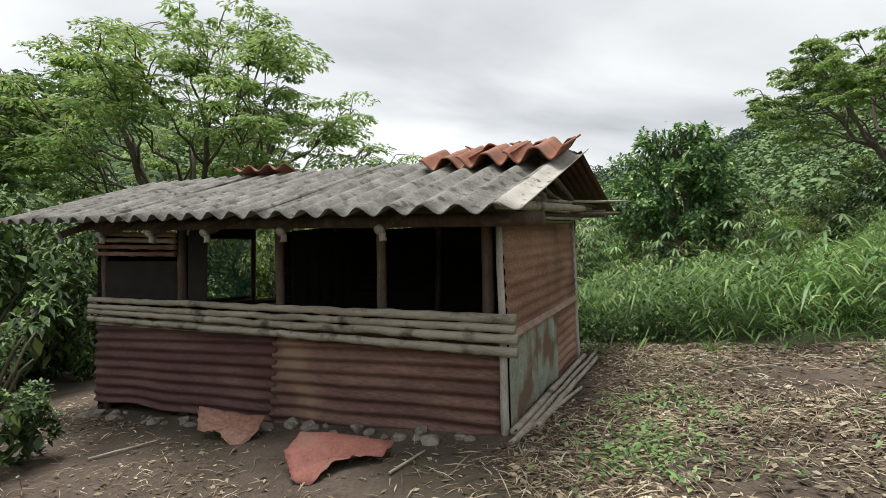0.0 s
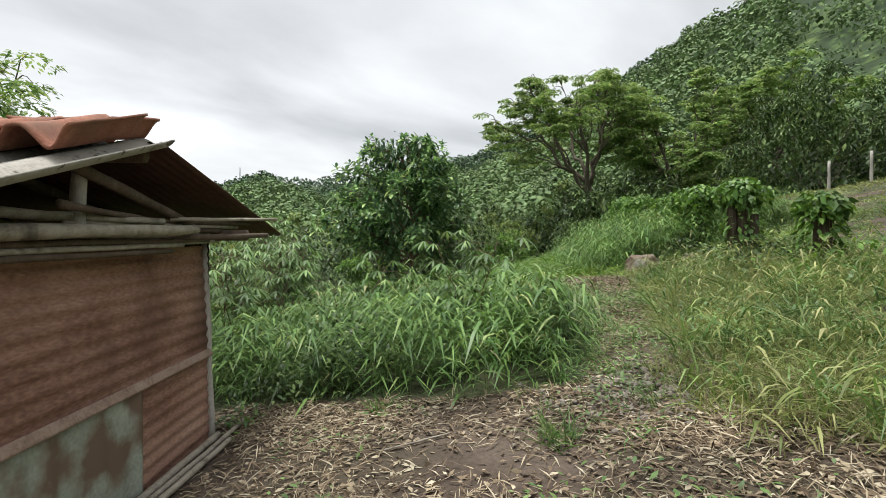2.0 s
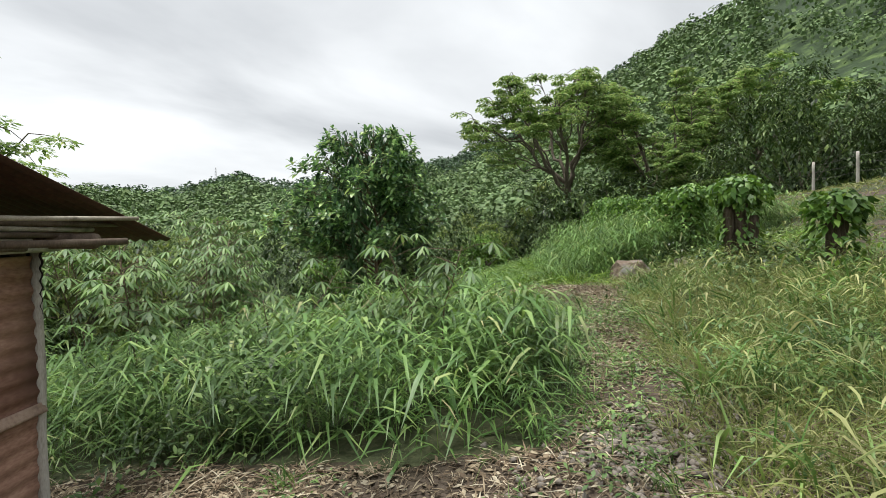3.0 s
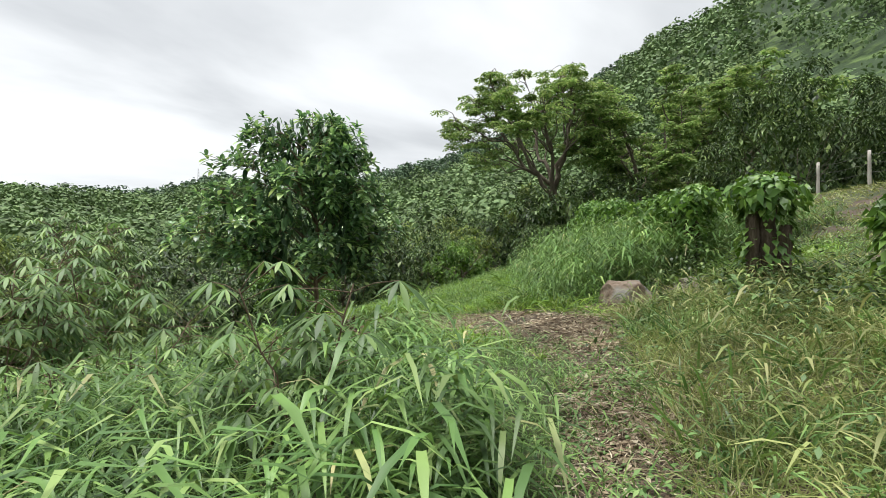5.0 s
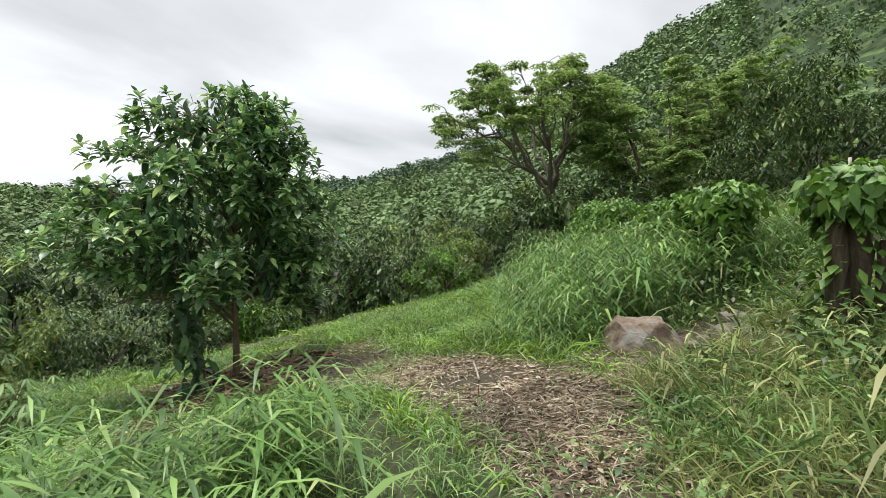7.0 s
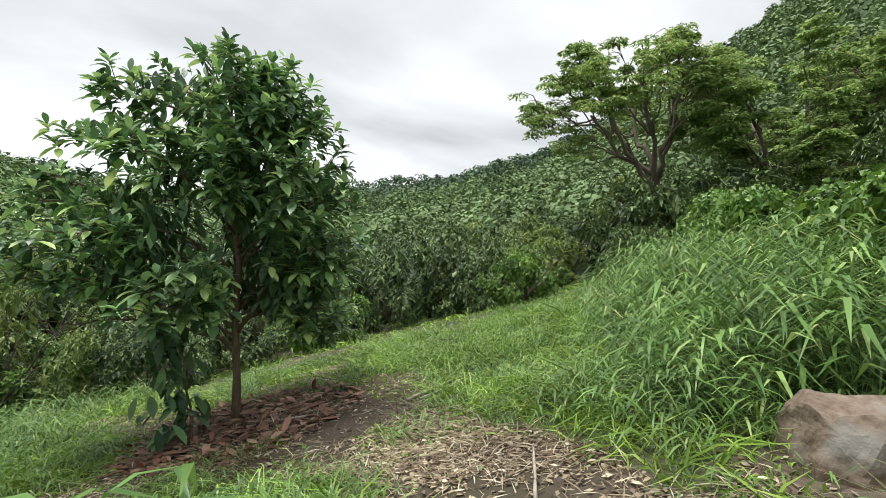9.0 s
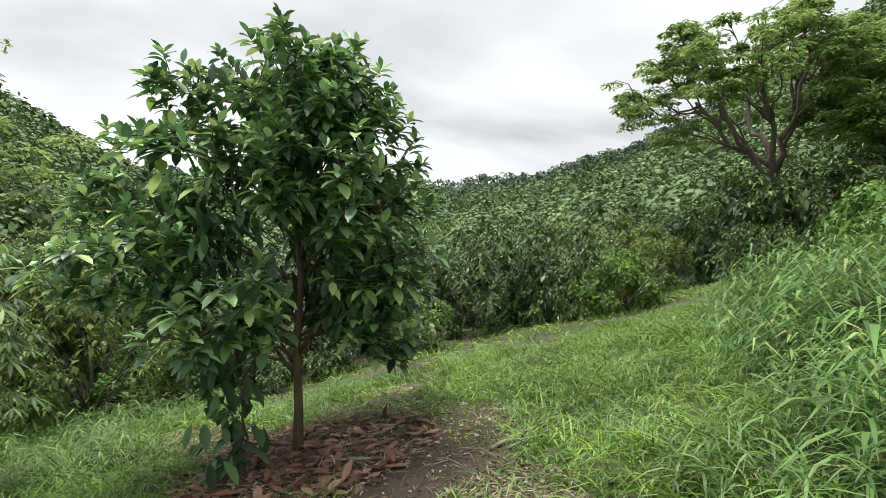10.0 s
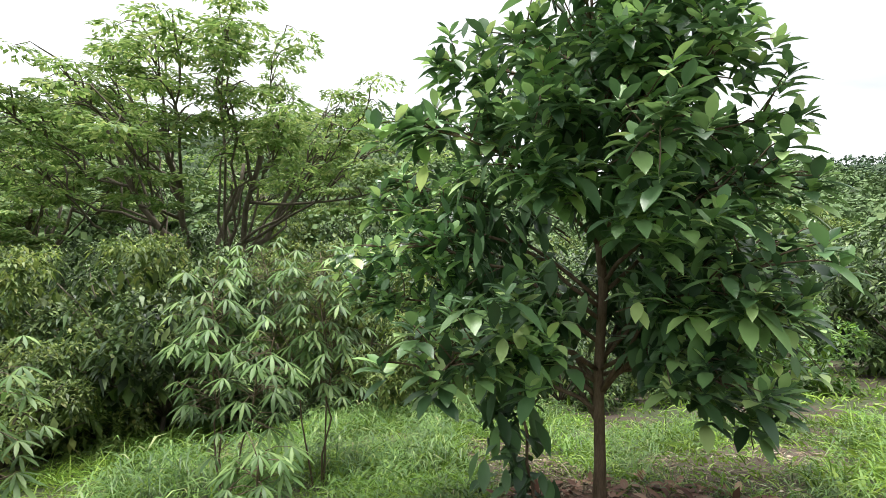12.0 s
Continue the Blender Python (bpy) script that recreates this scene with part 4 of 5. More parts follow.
spread_tree("umbrella_tree", 43.0, 26.5, 16.5, 0.34, 6.5, 24, 30000, 0.3, 0.5, L_feather, "broad feathery tree on the slope", 5, (0, 0), 0.15, 0.22, 0.5)


def rosette_crown(radius, h, shoots, per, leaf, width, droop, clumps=46, low=0.12, inner=900, fold=0.22):
    """Shoots massed in clumps over an uneven dome, each ending in a rosette of leaves, and older leaves hanging within."""
    th = np.arange(clumps) * 2.39996 + RNG.uniform(-0.5, 0.5, clumps)
    u = RNG.permutation(np.linspace(low, 1, clumps))
    prof = np.sqrt(np.clip(1 - (np.abs(u - 0.42) / 0.62) ** 2.2, 0.02, 1))
    rr = radius * prof * RNG.uniform(0.62, 1.05, clumps)
    C = np.stack([np.cos(th) * rr, np.sin(th) * rr, u * h * RNG.uniform(0.86, 1.0, clumps)], 1)
    cr = radius * 1.3 / clumps ** 0.5
    i = RNG.integers(0, clumps, shoots)
    out = C * np.array([0.7, 0.7, 0.0]) / radius
    O = unit(RNG.normal(0, 1, (shoots, 3)) * np.array([1, 1, 0.8]) + np.array([0, 0, 0.55]) + out[i])
    tips = C[i] + O * cr * RNG.uniform(0.75, 1.1, shoots)[:, None] * np.array([1, 1, 0.85])
    crown = whorls(tips, O, per, leaf, width, 2, droop, fold, 1.0)
    j = RNG.integers(0, clumps, inner)
    P = C[j] * RNG.uniform(0.6, 1.0, (inner, 1)) + RNG.normal(0, cr * 0.3, (inner, 3))
    D = unit(RNG.normal(0, 0.7, (inner, 3)) + np.array([0, 0, -0.5]))
    ll = leaf * RNG.uniform(1.0, 1.7, inner)
    old = blades(P, D, ll, ll * width * 1.5, 2, 0.2, "leaf", fold)
    return join_np([crown, old])


def bush_kind(name, label, cat, radius, h, shoots, leaf, width, mat, droop=0.35, group="", clumps=46, per=8, inner=900, fold=0.22):
    e = new(name)
    tagged(e, label, cat, group)
    wood = [limb((0, 0, -0.4), (0, 0, h * 0.5), (0.05, 0, 0), 0.035 * h ** 0.5, 0.02, 5)[1]]
    for k in range(9):
        a = k * 2.4
        wood.append(limb((0, 0, h * 0.12), (math.cos(a) * radius * 0.8, math.sin(a) * radius * 0.8, h * RNG.uniform(0.4, 0.85)), (0, 0, 0.1), 0.028, 0.01, 6, 5)[1])
    mesh_np("stem", *join_np(wood), M_bark_grey, e, smooth=True)
    mesh_np("crown", *rosette_crown(radius, h, shoots, per, leaf, width, droop, clumps, 0.08, inner, fold), mat, e)
    return e


kinds = [
    bush_kind("orchard_tree", "dense dark green orchard tree with drooping leaves", "tree", 1.9, 3.3, 620, 0.21, 0.36, L_bush, 0.5, "orchard trees in the valley", 34),
    bush_kind("orchard_tree", "rounded dark green orchard tree in the valley", "tree", 1.7, 2.9, 540, 0.20, 0.38, L_bush, 0.5, "orchard trees in the valley", 30),
    bush_kind("orchard_tree", "glossy dark orchard tree with hanging foliage", "tree", 2.1, 3.8, 700, 0.23, 0.34, L_bush, 0.55, "orchard trees in the valley", 38),
    bush_kind("shrub", "olive green scrub bush with narrow leaves", "bush", 1.4, 2.0, 560, 0.15, 0.3, L_olive, 0.45, "scrub bushes in the valley", 30, 8, 500),
    bush_kind("shrub", "bright green leafy scrub bush", "bush", 1.2, 1.7, 460, 0.15, 0.46, L_bright, 0.4, "scrub bushes in the valley", 26, 7, 500),
    bush_kind("tall_shrub", "tall twiggy olive green bush at the clearing's edge", "bush", 1.9, 3.9, 1150, 0.15, 0.36, L_olive, 0.6, "tall bushes at the clearing's edge", 44, 8, 900),
]
far_kinds = [
    bush_kind("orchard_tree", "dark green orchard tree further down the valley", "tree", 1.9, 3.2, 330, 0.29, 0.42, L_bush, 0.5, "orchard trees in the valley", 26, 7, 420, 0),
    bush_kind("orchard_tree", "rounded orchard tree further down the valley", "tree", 2.1, 3.6, 360, 0.30, 0.42, L_bush, 0.5, "orchard trees in the valley", 28, 7, 450, 0),
    bush_kind("orchard_tree", "olive green tree further down the valley", "tree", 1.8, 3.4, 320, 0.28, 0.38, L_olive, 0.5, "orchard trees in the valley", 24, 7, 400, 0),
]
for k, e in enumerate(far_kinds):
    x, y = ((4.0, 36.0), (9.0, 40.0), (-12.0, 34.0))[k]
    e.matrix_world = pose(x, y, float(height(x, y)) - 0.1)
for k, e in enumerate(kinds):
    x, y = ((-5.6, 13.5), (-8.2, 10.5), (-2.0, 15.5), (-1.6, 12.8), (14.5, 21.0), (-1.6, 18.0))[k]
    e.matrix_world = pose(x, y, float(height(x, y)) - 0.1)


def edge_dist(az):
    """How far the open grass reaches from the middle of the lawn."""
    return np.interp(az, (-180, -95, -70, -40, -10, 5, 18, 32, 42, 52, 60), (10.5, 10.5, 10.5, 9.5, 10.0, 11.5, 12.5, 14.5, 17, 20, 30))


rb = random.Random(11)
spots = []
tries = 0
while len(spots) < 150 and tries < 9000:
    tries += 1
    az = rb.uniform(-92, 58)
    r = 6 + 54 * rb.random() ** 1.25
    x, y = 7.0 + r * math.sin(radians(az)), 9.0 + r * math.cos(radians(az))
    if r < edge_dist(az) + 1.2:
        continue
    if x < 3.2 and y < 8.6 + 0.3 * (x + 3) and x > -7:
        continue
    if any(math.hypot(x - a, y - b) < (1.2 if r < 13 else 2.5) + 0.03 * r for a, b in spots):
        continue
    spots.append((x, y))
    near_edge = r < edge_dist(az) + 4.0
    k = rb.choice((1, 0, 2, 1, 3, 4)) if near_edge else rb.choice((0, 0, 1, 1, 2, 2, 2, 3))
    s = rb.uniform(0.8, 1.15) * (1.0 if r < 13 else 1.25) * (1 + 0.008 * max(0, r - 15)) * (0.85 if near_edge else 1.0)
    if near_edge and k < 3:
        s *= 0.7
    src = kinds[k] if r < 21 else far_kinds[rb.choice((0, 0, 1, 1, 1, 2))]
    copy_thing(src, pose(x, y, float(height(x, y)) - 0.15, 0, 0, rb.uniform(0, 360)) @ Matrix.Diagonal((s, s, s * rb.uniform(0.85, 1.15), 1)))

for x, y, s, a in ((-3.0, 15.3, 1.1, 40), (-4.6, 13.4, 1.05, 150), (-0.1, 19.3, 1.1, 220), (-4.6, 17.2, 1.2, 300), (2.0, 19.4, 0.95, 80)):
    copy_thing(kinds[5], pose(x, y, float(height(x, y)) - 0.15, 0, 0, a) @ Matrix.Diagonal((s, s, s, 1)))

# large dark mango-like trees on the right-hand slope
mango = bush_kind("mango_tree", "large dense dark green mango tree", "tree", 5.0, 9.4, 3400, 0.31, 0.32, L_bush, 0.6, "mango trees by the fence", 90, 7, 1600)
mango.matrix_world = pose(32, 17.0, float(height(32, 17)) - 0.4) @ Matrix.Diagonal((0.86, 0.86, 0.8, 1))
copy_thing(mango, pose(37.5, 14.2, float(height(37.5, 14.2)) - 0.4, 0, 0, 130) @ Matrix.Diagonal((0.9, 0.9, 0.86, 1)))
copy_thing(mango, pose(36, 9.5, float(height(36, 9.5)) - 0.5, 0, 0, 330))
for x, y, a, s in ((-13.5, 14.0, 70, 0.62), (-17.5, 17.5, 160, 0.7), (-11.0, 10.6, 250, 0.5)):
    copy_thing(mango, pose(x, y, float(height(x, y)) - 0.4, 0, 0, a) @ Matrix.Diagonal((s, s, s, 1)))
copy_thing(mango, pose(39.5, 22, float(height(39.5, 22)) - 0.4, 0, 0, 200) @ Matrix.Diagonal((0.75, 0.75, 0.62, 1)))

# trees of the hills
az = np.radians(RNG.uniform(-95, 100, 5200))
rr = 45 + 440 * RNG.random(5200) ** 1.15
cx, cy = 5 + rr * np.sin(az), 8 + rr * np.cos(az)
dmax = np.interp(np.degrees(az), SKY_AZ, SKY_D)
meadow = (wavy(cx, cy, 0.05, 3.0) > 0.4) & (np.degrees(az) > 22)
keep = (rr < dmax * 1.03) & ~(meadow & (RNG.random(5200) < 0.85))
cx, cy, rr = cx[keep], cy[keep], rr[keep]
mid_az, mid_r = np.radians(RNG.uniform(-34, 76, 3400)), RNG.uniform(75, 290, 3400)
open_slope = (mid_az > 0.75) & (wavy(mid_r * np.sin(mid_az), mid_r * np.cos(mid_az), 0.05, 3.0) > 0.1)
mid_az, mid_r = mid_az[~open_slope], mid_r[~open_slope]
cx, cy = np.concatenate([cx, 5 + mid_r * np.sin(mid_az)]), np.concatenate([cy, 8 + mid_r * np.cos(mid_az)])
rr = np.concatenate([rr, mid_r])
inside = rr < np.interp(np.degrees(np.arctan2(cx - 5, cy - 8)), SKY_AZ, SKY_D) * 1.03
cx, cy, rr = cx[inside], cy[inside], rr[inside]
cz = height(cx, cy)
pc = []
for lo, hi, per, leaf in ((0, 110, 100, 0.185), (110, 230, 44, 0.29), (230, 600, 30, 0.40)):
    s = (rr >= lo) & (rr < hi)
    n = int(s.sum())
    size = RNG.uniform(1.4, 3.4, n) * (1 + rr[s] / 900)
    i = np.repeat(np.arange(n), per)
    O = unit(RNG.normal(0, 1, (n * per, 3)) + np.array([0, 0, 0.8]))
    C = np.stack([cx[s], cy[s], cz[s] + size * 0.75], 1)
    P = C[i] + O * (size[i] * RNG.uniform(0.75, 1.05, n * per))[:, None] * np.array([1, 1, 1.05])
    D = unit(np.cross(O, RNG.normal(0, 1, (n * per, 3))) + O * 0.2)
    ll = size[i] * leaf * RNG.uniform(0.7, 1.3, n * per)
    pc.append(diamonds(P, D, ll, ll * 0.95, unit(O + RNG.normal(0, 0.22, (n * per, 3)))))
# the farthest crowns take the haze-tinted leaf colour
V, F = pc[2]
tagged(mesh_np("ridge_woods", V, F, L_ridge_haze), "dark tree cover on the far ridges, tinted blue for haze", "woods", kind="stuff")
V, F = join_np(pc[:2])
tagged(mesh_np("hill_woods", V, F, L_wood_far), "scrub and tree crowns covering the far hillsides", "woods", kind="stuff")

# mast on the far hill
mast = new("radio_mast")
ma = radians(3.2)
mx, my = 5 + 352 * math.sin(ma), 8 + 352 * math.cos(ma)
mz = float(height(mx, my))
mast.matrix_world = pose(mx, my, mz)
tagged(mast, "thin lattice radio mast on a far hilltop", "mast")
for a in range(3):
    b = a * 2.094
    rod("leg", (1.0 * math.cos(b), 1.0 * math.sin(b), -1), (0.3 * math.cos(b), 0.3 * math.sin(b), 17), 0.13, 0.1, M_tower, mast, wob=0)
for k in range(8):
    w = 1.0 - 0.7 * (k + 1) / 8.5
    for a in range(3):
        b, c = a * 2.094, (a + 1) * 2.094
        rod("brace", (w * math.cos(b), w * math.sin(b), 2 * k + 1), (w * math.cos(c), w * math.sin(c), 2 * k + 2.6), 0.07, 0.07, M_tower, mast, wob=0, steps=2)

# ---------------- living fence, boulder, wire fence ----------------


def vine_stump(x, y, h, r, cap, label, posts=2, cover=0.5):
    z = float(height(x, y))
    e = new("vine_stump")
    e.matrix_world = pose(x, y, z)
    tagged(e, label, "stump", "vine-covered stumps")
    for k in range(posts):
        a = k * 2.1 + x
        o = 0.0 if k == 0 else r * 1.3
        rod("trunk", (o * math.cos(a), o * math.sin(a), -0.15), (o * math.cos(a) * 1.3, o * math.sin(a) * 1.3, h * (1 - 0.12 * k)), r * (1 - 0.35 * (k > 0)), r * 0.8 * (1 - 0.35 * (k > 0)), M_bark_dark, e, n=11, wob=0.22, steps=11)
    n = int(620 * cap / 0.5)
    O = unit(RNG.normal(0, 1, (n, 3)) + np.array([0, 0, 0.5]))
    P = np.array([0, 0, h]) + O * np.array([cap, cap, cap * 0.55]) * RNG.uniform(0.5, 1.12, (n, 1))
    P[:, 2] -= 0.5 * (P[:, 0] ** 2 + P[:, 1] ** 2) * RNG.uniform(0, 1.4, n)
    D = unit(np.cross(O, RNG.normal(0, 1, (n, 3))) + O * 0.5 + RNG.normal(0, 0.5, (n, 3)))
    ll = RNG.uniform(0.08, 0.15, n)
    V1 = blades(P, D, ll, ll * 0.75, 2, 0.6, "leaf", 0.15, up=unit(O + RNG.normal(0, 0.5, (n, 3))))
    m = int(n * 1.2)
    a = RNG.uniform(0, 6.28, m)
    f = RNG.uniform(0.05, 1, m)
    P = np.stack([np.cos(a) * (r * 1.6 + 0.42 * (1 - f) * cover), np.sin(a) * (r * 1.6 + 0.42 * (1 - f) * cover), f * h], 1)
    D = unit(np.stack([np.cos(a), np.sin(a), -0.3 + 0 * a], 1) + RNG.normal(0, 0.4, (m, 3)))
    ll = RNG.uniform(0.08, 0.16, m)
    keepm = RNG.random(m) < np.where(f > 0.7, 0.9, cover)
    V2 = blades(P[keepm], D[keepm], ll[keepm], ll[keepm] * 0.7, 2, 0.5, "leaf", 0.15)
    mesh_np("vine", *join_np([V1, V2]), L_bright, e, smooth=True, label="bright green vine leaves hanging over the top")
    return e


vine_stump(11.25, 7.7, 1.32, 0.14, 0.46, "cut tree stump crowned with a bright green vine", 4, 0.35)
vine_stump(10.5, 5.9, 0.95, 0.13, 0.36, "low broken stump with vine leaves", 2, 0.4)
vine_stump(13.0, 9.9, 1.25, 0.10, 0.50, "old fence stump smothered in vine", 2)
vine_stump(13.6, 10.8, 1.2, 0.09, 0.50, "old fence stump smothered in vine", 2)
vine_stump(14.4, 12.0, 1.15, 0.09, 0.50, "old fence stump smothered in vine", 2)
for x, y, h, c in ((15.1, 13.0, 0.9, 0.5), (15.9, 14.4, 1.3, 0.55), (16.4, 15.3, 1.0, 0.7), (17.6, 16.9, 1.5, 0.6), (18.6, 18.0, 1.2, 0.8)):
    vine_stump(x, y, h, 0.1, c, "old fence stump smothered in vine", 2)

stone("boulder", 10.2, 9.22, 0.50, 0.90, M_rock, "brown weathered boulder at the edge of tall grass", "boulder", seed=12, sink=0.42, sub=5, flat_top=True)
for k, (x, y, s) in enumerate(((10.9, 8.55, 0.30), (11.4, 8.9, 0.26), (10.4, 8.2, 0.18), (9.7, 8.3, 0.12), (9.3, 8.0, 0.09), (10.0, 7.9, 0.08), (10.5, 8.75, 0.14), (10.1, 8.45, 0.10), (10.8, 8.1, 0.12), (10.35, 8.6, 0.06), (9.9, 8.65, 0.07), (10.75, 8.85, 0.09))):
    stone("stone", x, y, s, 0.45, M_stone, "flat grey stone by the footpath", "stone", "stones by the path", seed=40 + k, sub=2)

fence = new("wire_fence")
fence.matrix_world = pose(0, 0, 0)
tagged(fence, "wire fence on weathered wooden posts along the slope", "fence")
fp = [(21.6, 5.5), (22.7, 7.5), (23.8, 9.5), (24.9, 11.5), (26.0, 13.5)]
for x, y in fp:
    z = float(height(x, y))
    rod("post", (x, y, z - 0.2), (x + 0.03, y, z + 1.25), 0.06, 0.05, M_paint_post, fence, wob=0.1)
for a, b in zip(fp[:-1], fp[1:]):
    for w in (0.5, 0.8, 1.1):
        rod("wire", (*a, float(height(*a)) + w), (*b, float(height(*b)) + w), 0.006, 0.006, M_wire, fence, n=4, sag=0.05, wob=0)

# ---------------- grass and litter ----------------
PATH_X, PATH_Y = (0.0, 2.0, 3.6, 5.3, 6.8, 7.6, 8.5, 8.6, 8.2, 7.6), (0.0, 1.8, 3.4, 4.85, 6.3, 7.15, 8.6, 10.2, 12.0, 13.4)


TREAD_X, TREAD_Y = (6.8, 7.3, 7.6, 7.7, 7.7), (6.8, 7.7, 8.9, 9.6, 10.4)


def path_dist(x, y, px=PATH_X, py=PATH_Y):
    d = np.full(np.shape(x), 99.0)
    for k in range(len(px) - 1):
        ax, ay, bx, by = px[k], py[k], px[k + 1], py[k + 1]
        ux, uy = bx - ax, by - ay
        t = np.clip(((x - ax) * ux + (y - ay) * uy) / (ux * ux + uy * uy), 0, 1)
        d = np.minimum(d, np.hypot(x - ax - ux * t, y - ay - uy * t))
    return d


def in_hut(x, y, m=0.15):
    a, b = x - 0.55, y - 3.98
    lx, ly = a * 0.893 - b * 0.45, a * 0.45 + b * 0.893
    return (lx > -5.7 - m) & (lx < 0.12 + m) & (ly > -0.3 - m) & (ly < 2.6 + m)


def grass_height(x, y):
    """Height of the grass: none in the yard and on the path, tall west of the path and by the boulder, short on the lawn."""
    edge = 0.35 * wavy(x, y, 1.3, 5.0)
    yard = smooth01((y + 0.8 * x - 8.2 + edge) / 0.5)
    west = (1 - smooth01((y - 9.4 + 0.8 * edge) / 1.8)) * (1 - smooth01((x - 7.2) / 1.0)) * smooth01((y - x + 0.3) / 0.6)
    tall = 0.26 + 0.60 * west + 0.26 * (1 - smooth01((x - 4.0) / 1.5)) * smooth01((y - 9.5) / 1.5)
    east = smooth01((x - 8.7 + edge * 0.5) / 0.5) * smooth01((y - 9.1 + 0.25 * edge) / 0.5) * (1 - smooth01((x - 16.5) / 2)) * (1 - smooth01((y - 15.5) / 3.5))
    east = east * (0.38 + 0.62 * smooth01((x - 7.7 - 0.62 * (y - 8.6)) / 2.0))
    east = east * smooth01((np.hypot(x - 10.0, y - 9.0) - 0.5) / 0.35)
    tall = np.maximum(tall, 1.0 * east)
    bare = (1 - west) * (1 - east) * 0.75 * (1 - smooth01((wavy(x, y, 1.5, 2.7) + 0.25) / 0.35))
    tall = tall * (1 - bare)
    p = path_dist(x, y)
    late = smooth01((y - 10.4) / 1.2)
    trod = smooth01((p - 0.18 - 0.28 * smooth01((y - 7.0) / 1.5) + 0.15 * late - 0.25 * edge) / 0.4)
    trod = np.maximum(trod, 0.45 * late)
    tree = smooth01((np.hypot(x - 6.9, y - 13.7) - 0.75 + 0.6 * edge) / 0.9)
    stony = smooth01((np.hypot(x - 10.2, y - 8.35) - 0.75 + 0.5 * edge) / 0.5)
    return tall * yard * trod * stony * (0.15 + 0.85 * tree) * (0.85 + 0.3 * wavy(x, y, 2.1, 8.0))


# under the grass the soil is mossy
cen = np.zeros(len(ground.data.polygons) * 3)
ground.data.polygons.foreach_get("center", cen)
cen = cen.reshape(-1, 3)
ground.data.materials.append(M_turf)
slot = np.where(np.hypot(cen[:, 0] - 5, cen[:, 1] - 8) > 26, 1, np.where(grass_height(cen[:, 0], cen[:, 1]) > 0.13, 2, 0))
ground.data.polygons.foreach_set("material_index", slot.astype(np.int32))


def scatter(n, x0, x1, y0, y1):
    return RNG.uniform(x0, x1, n), RNG.uniform(y0, y1, n)


def grass(name, x, y, h, width, mat, label, droop=(0.3, 0.9), rows=4, tilt=0.35, fold=0.0):
    n = len(x)
    P = np.stack([x, y, height(x, y) - 0.02], 1)
    D = unit(np.concatenate([RNG.normal(0, tilt, (n, 2)), np.ones((n, 1))], 1))
    V, F = blades(P, D, h, width, rows, RNG.uniform(*droop, n), "grass", fold, up=unit(RNG.normal(0, 1, (n, 3)) * np.array([1, 1, 0.05])))
    # the tips bend outwards as they drop
    k = rows + 1
    A = V.reshape(n, k, 3 if fold else 2, 3)
    t = np.linspace(0, 1, k)
    A[..., :2] += (D[:, None, :2] * 1.35 * (h * 0.5)[:, None, None] * (t ** 2.2)[None, :, None])[:, :, None, :]
    return tagged(mesh_np(name, A.reshape(-1, 3), F, mat), label, "grass", kind="stuff")


# tall clumped grass: stems that carry broad arching blades
def stemmed_grass(name, cx, cy, hh, stems, per, length, rows, label, mat=L_grass):
    i = np.repeat(np.arange(len(cx)), stems)
    m = len(i)
    base = np.stack([cx[i] + RNG.normal(0, 0.10, m), cy[i] + RNG.normal(0, 0.10, m), np.zeros(m)], 1)
    base[:, 2] = height(base[:, 0], base[:, 1]) - 0.02
    lean = RNG.normal(0, 0.16, (m, 2))
    h = hh[i] * RNG.uniform(0.55, 1.15, m)
    stalk = blades(base, np.concatenate([lean, np.ones((m, 1))], 1), h, np.full(m, 0.010), 1, 0.0, "grass")
    j = np.repeat(np.arange(m), per)
    n = len(j)
    f = np.tile(np.linspace(0.12, 1.0, per), m) + RNG.normal(0, 0.06, n)
    P = base[j] + np.concatenate([lean[j] * (f * h[j])[:, None], (f * h[j])[:, None]], 1)
    a = np.tile(np.arange(per) * 2.6, m) + RNG.uniform(0, 6.28, m)[j] + RNG.normal(0, 0.4, n)
    D = np.stack([np.cos(a), np.sin(a), RNG.uniform(0.7, 1.9, n)], 1)
    L = length * RNG.uniform(0.6, 1.3, n) * np.clip(h[j] / 0.6, 0.5, 1.2)
    leaf = blades(P, D, L, L * RNG.uniform(0.05, 0.09, n), rows, RNG.uniform(0.55, 1.25, n), "leaf", 0.25)
    # the blades reach outwards as they bend down
    A = leaf[0].reshape(n, rows + 1, 3, 3)
    t = np.linspace(0, 1, rows + 1)
    A[..., :2] += (np.stack([np.cos(a), np.sin(a)], 1)[:, None, :] * (0.35 * L)[:, None, None] * (t ** 2)[None, :, None])[:, :, None, :]
    V, F = join_np([stalk, (A.reshape(-1, 3), leaf[1])])
    return tagged(mesh_np(name, V, F, mat), label, "grass", kind="stuff")


cx, cy = scatter(8600, 0.5, 17.5, 3.8, 18.5)
hh = grass_height(cx, cy)
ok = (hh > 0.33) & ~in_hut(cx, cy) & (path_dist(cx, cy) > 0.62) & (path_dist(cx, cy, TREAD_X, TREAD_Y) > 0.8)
low = (hh > 0.15) & ~ok & ~in_hut(cx, cy) & (path_dist(cx, cy) > 0.32)
stemmed_grass("low_grass", cx[low], cy[low], np.clip(hh[low], 0.18, 0.34), 3, 4, 0.32, 2, "low arching green grass along the path's edge")
near = ok & (path_dist(cx, cy) < 1.7)
ok &= ~near
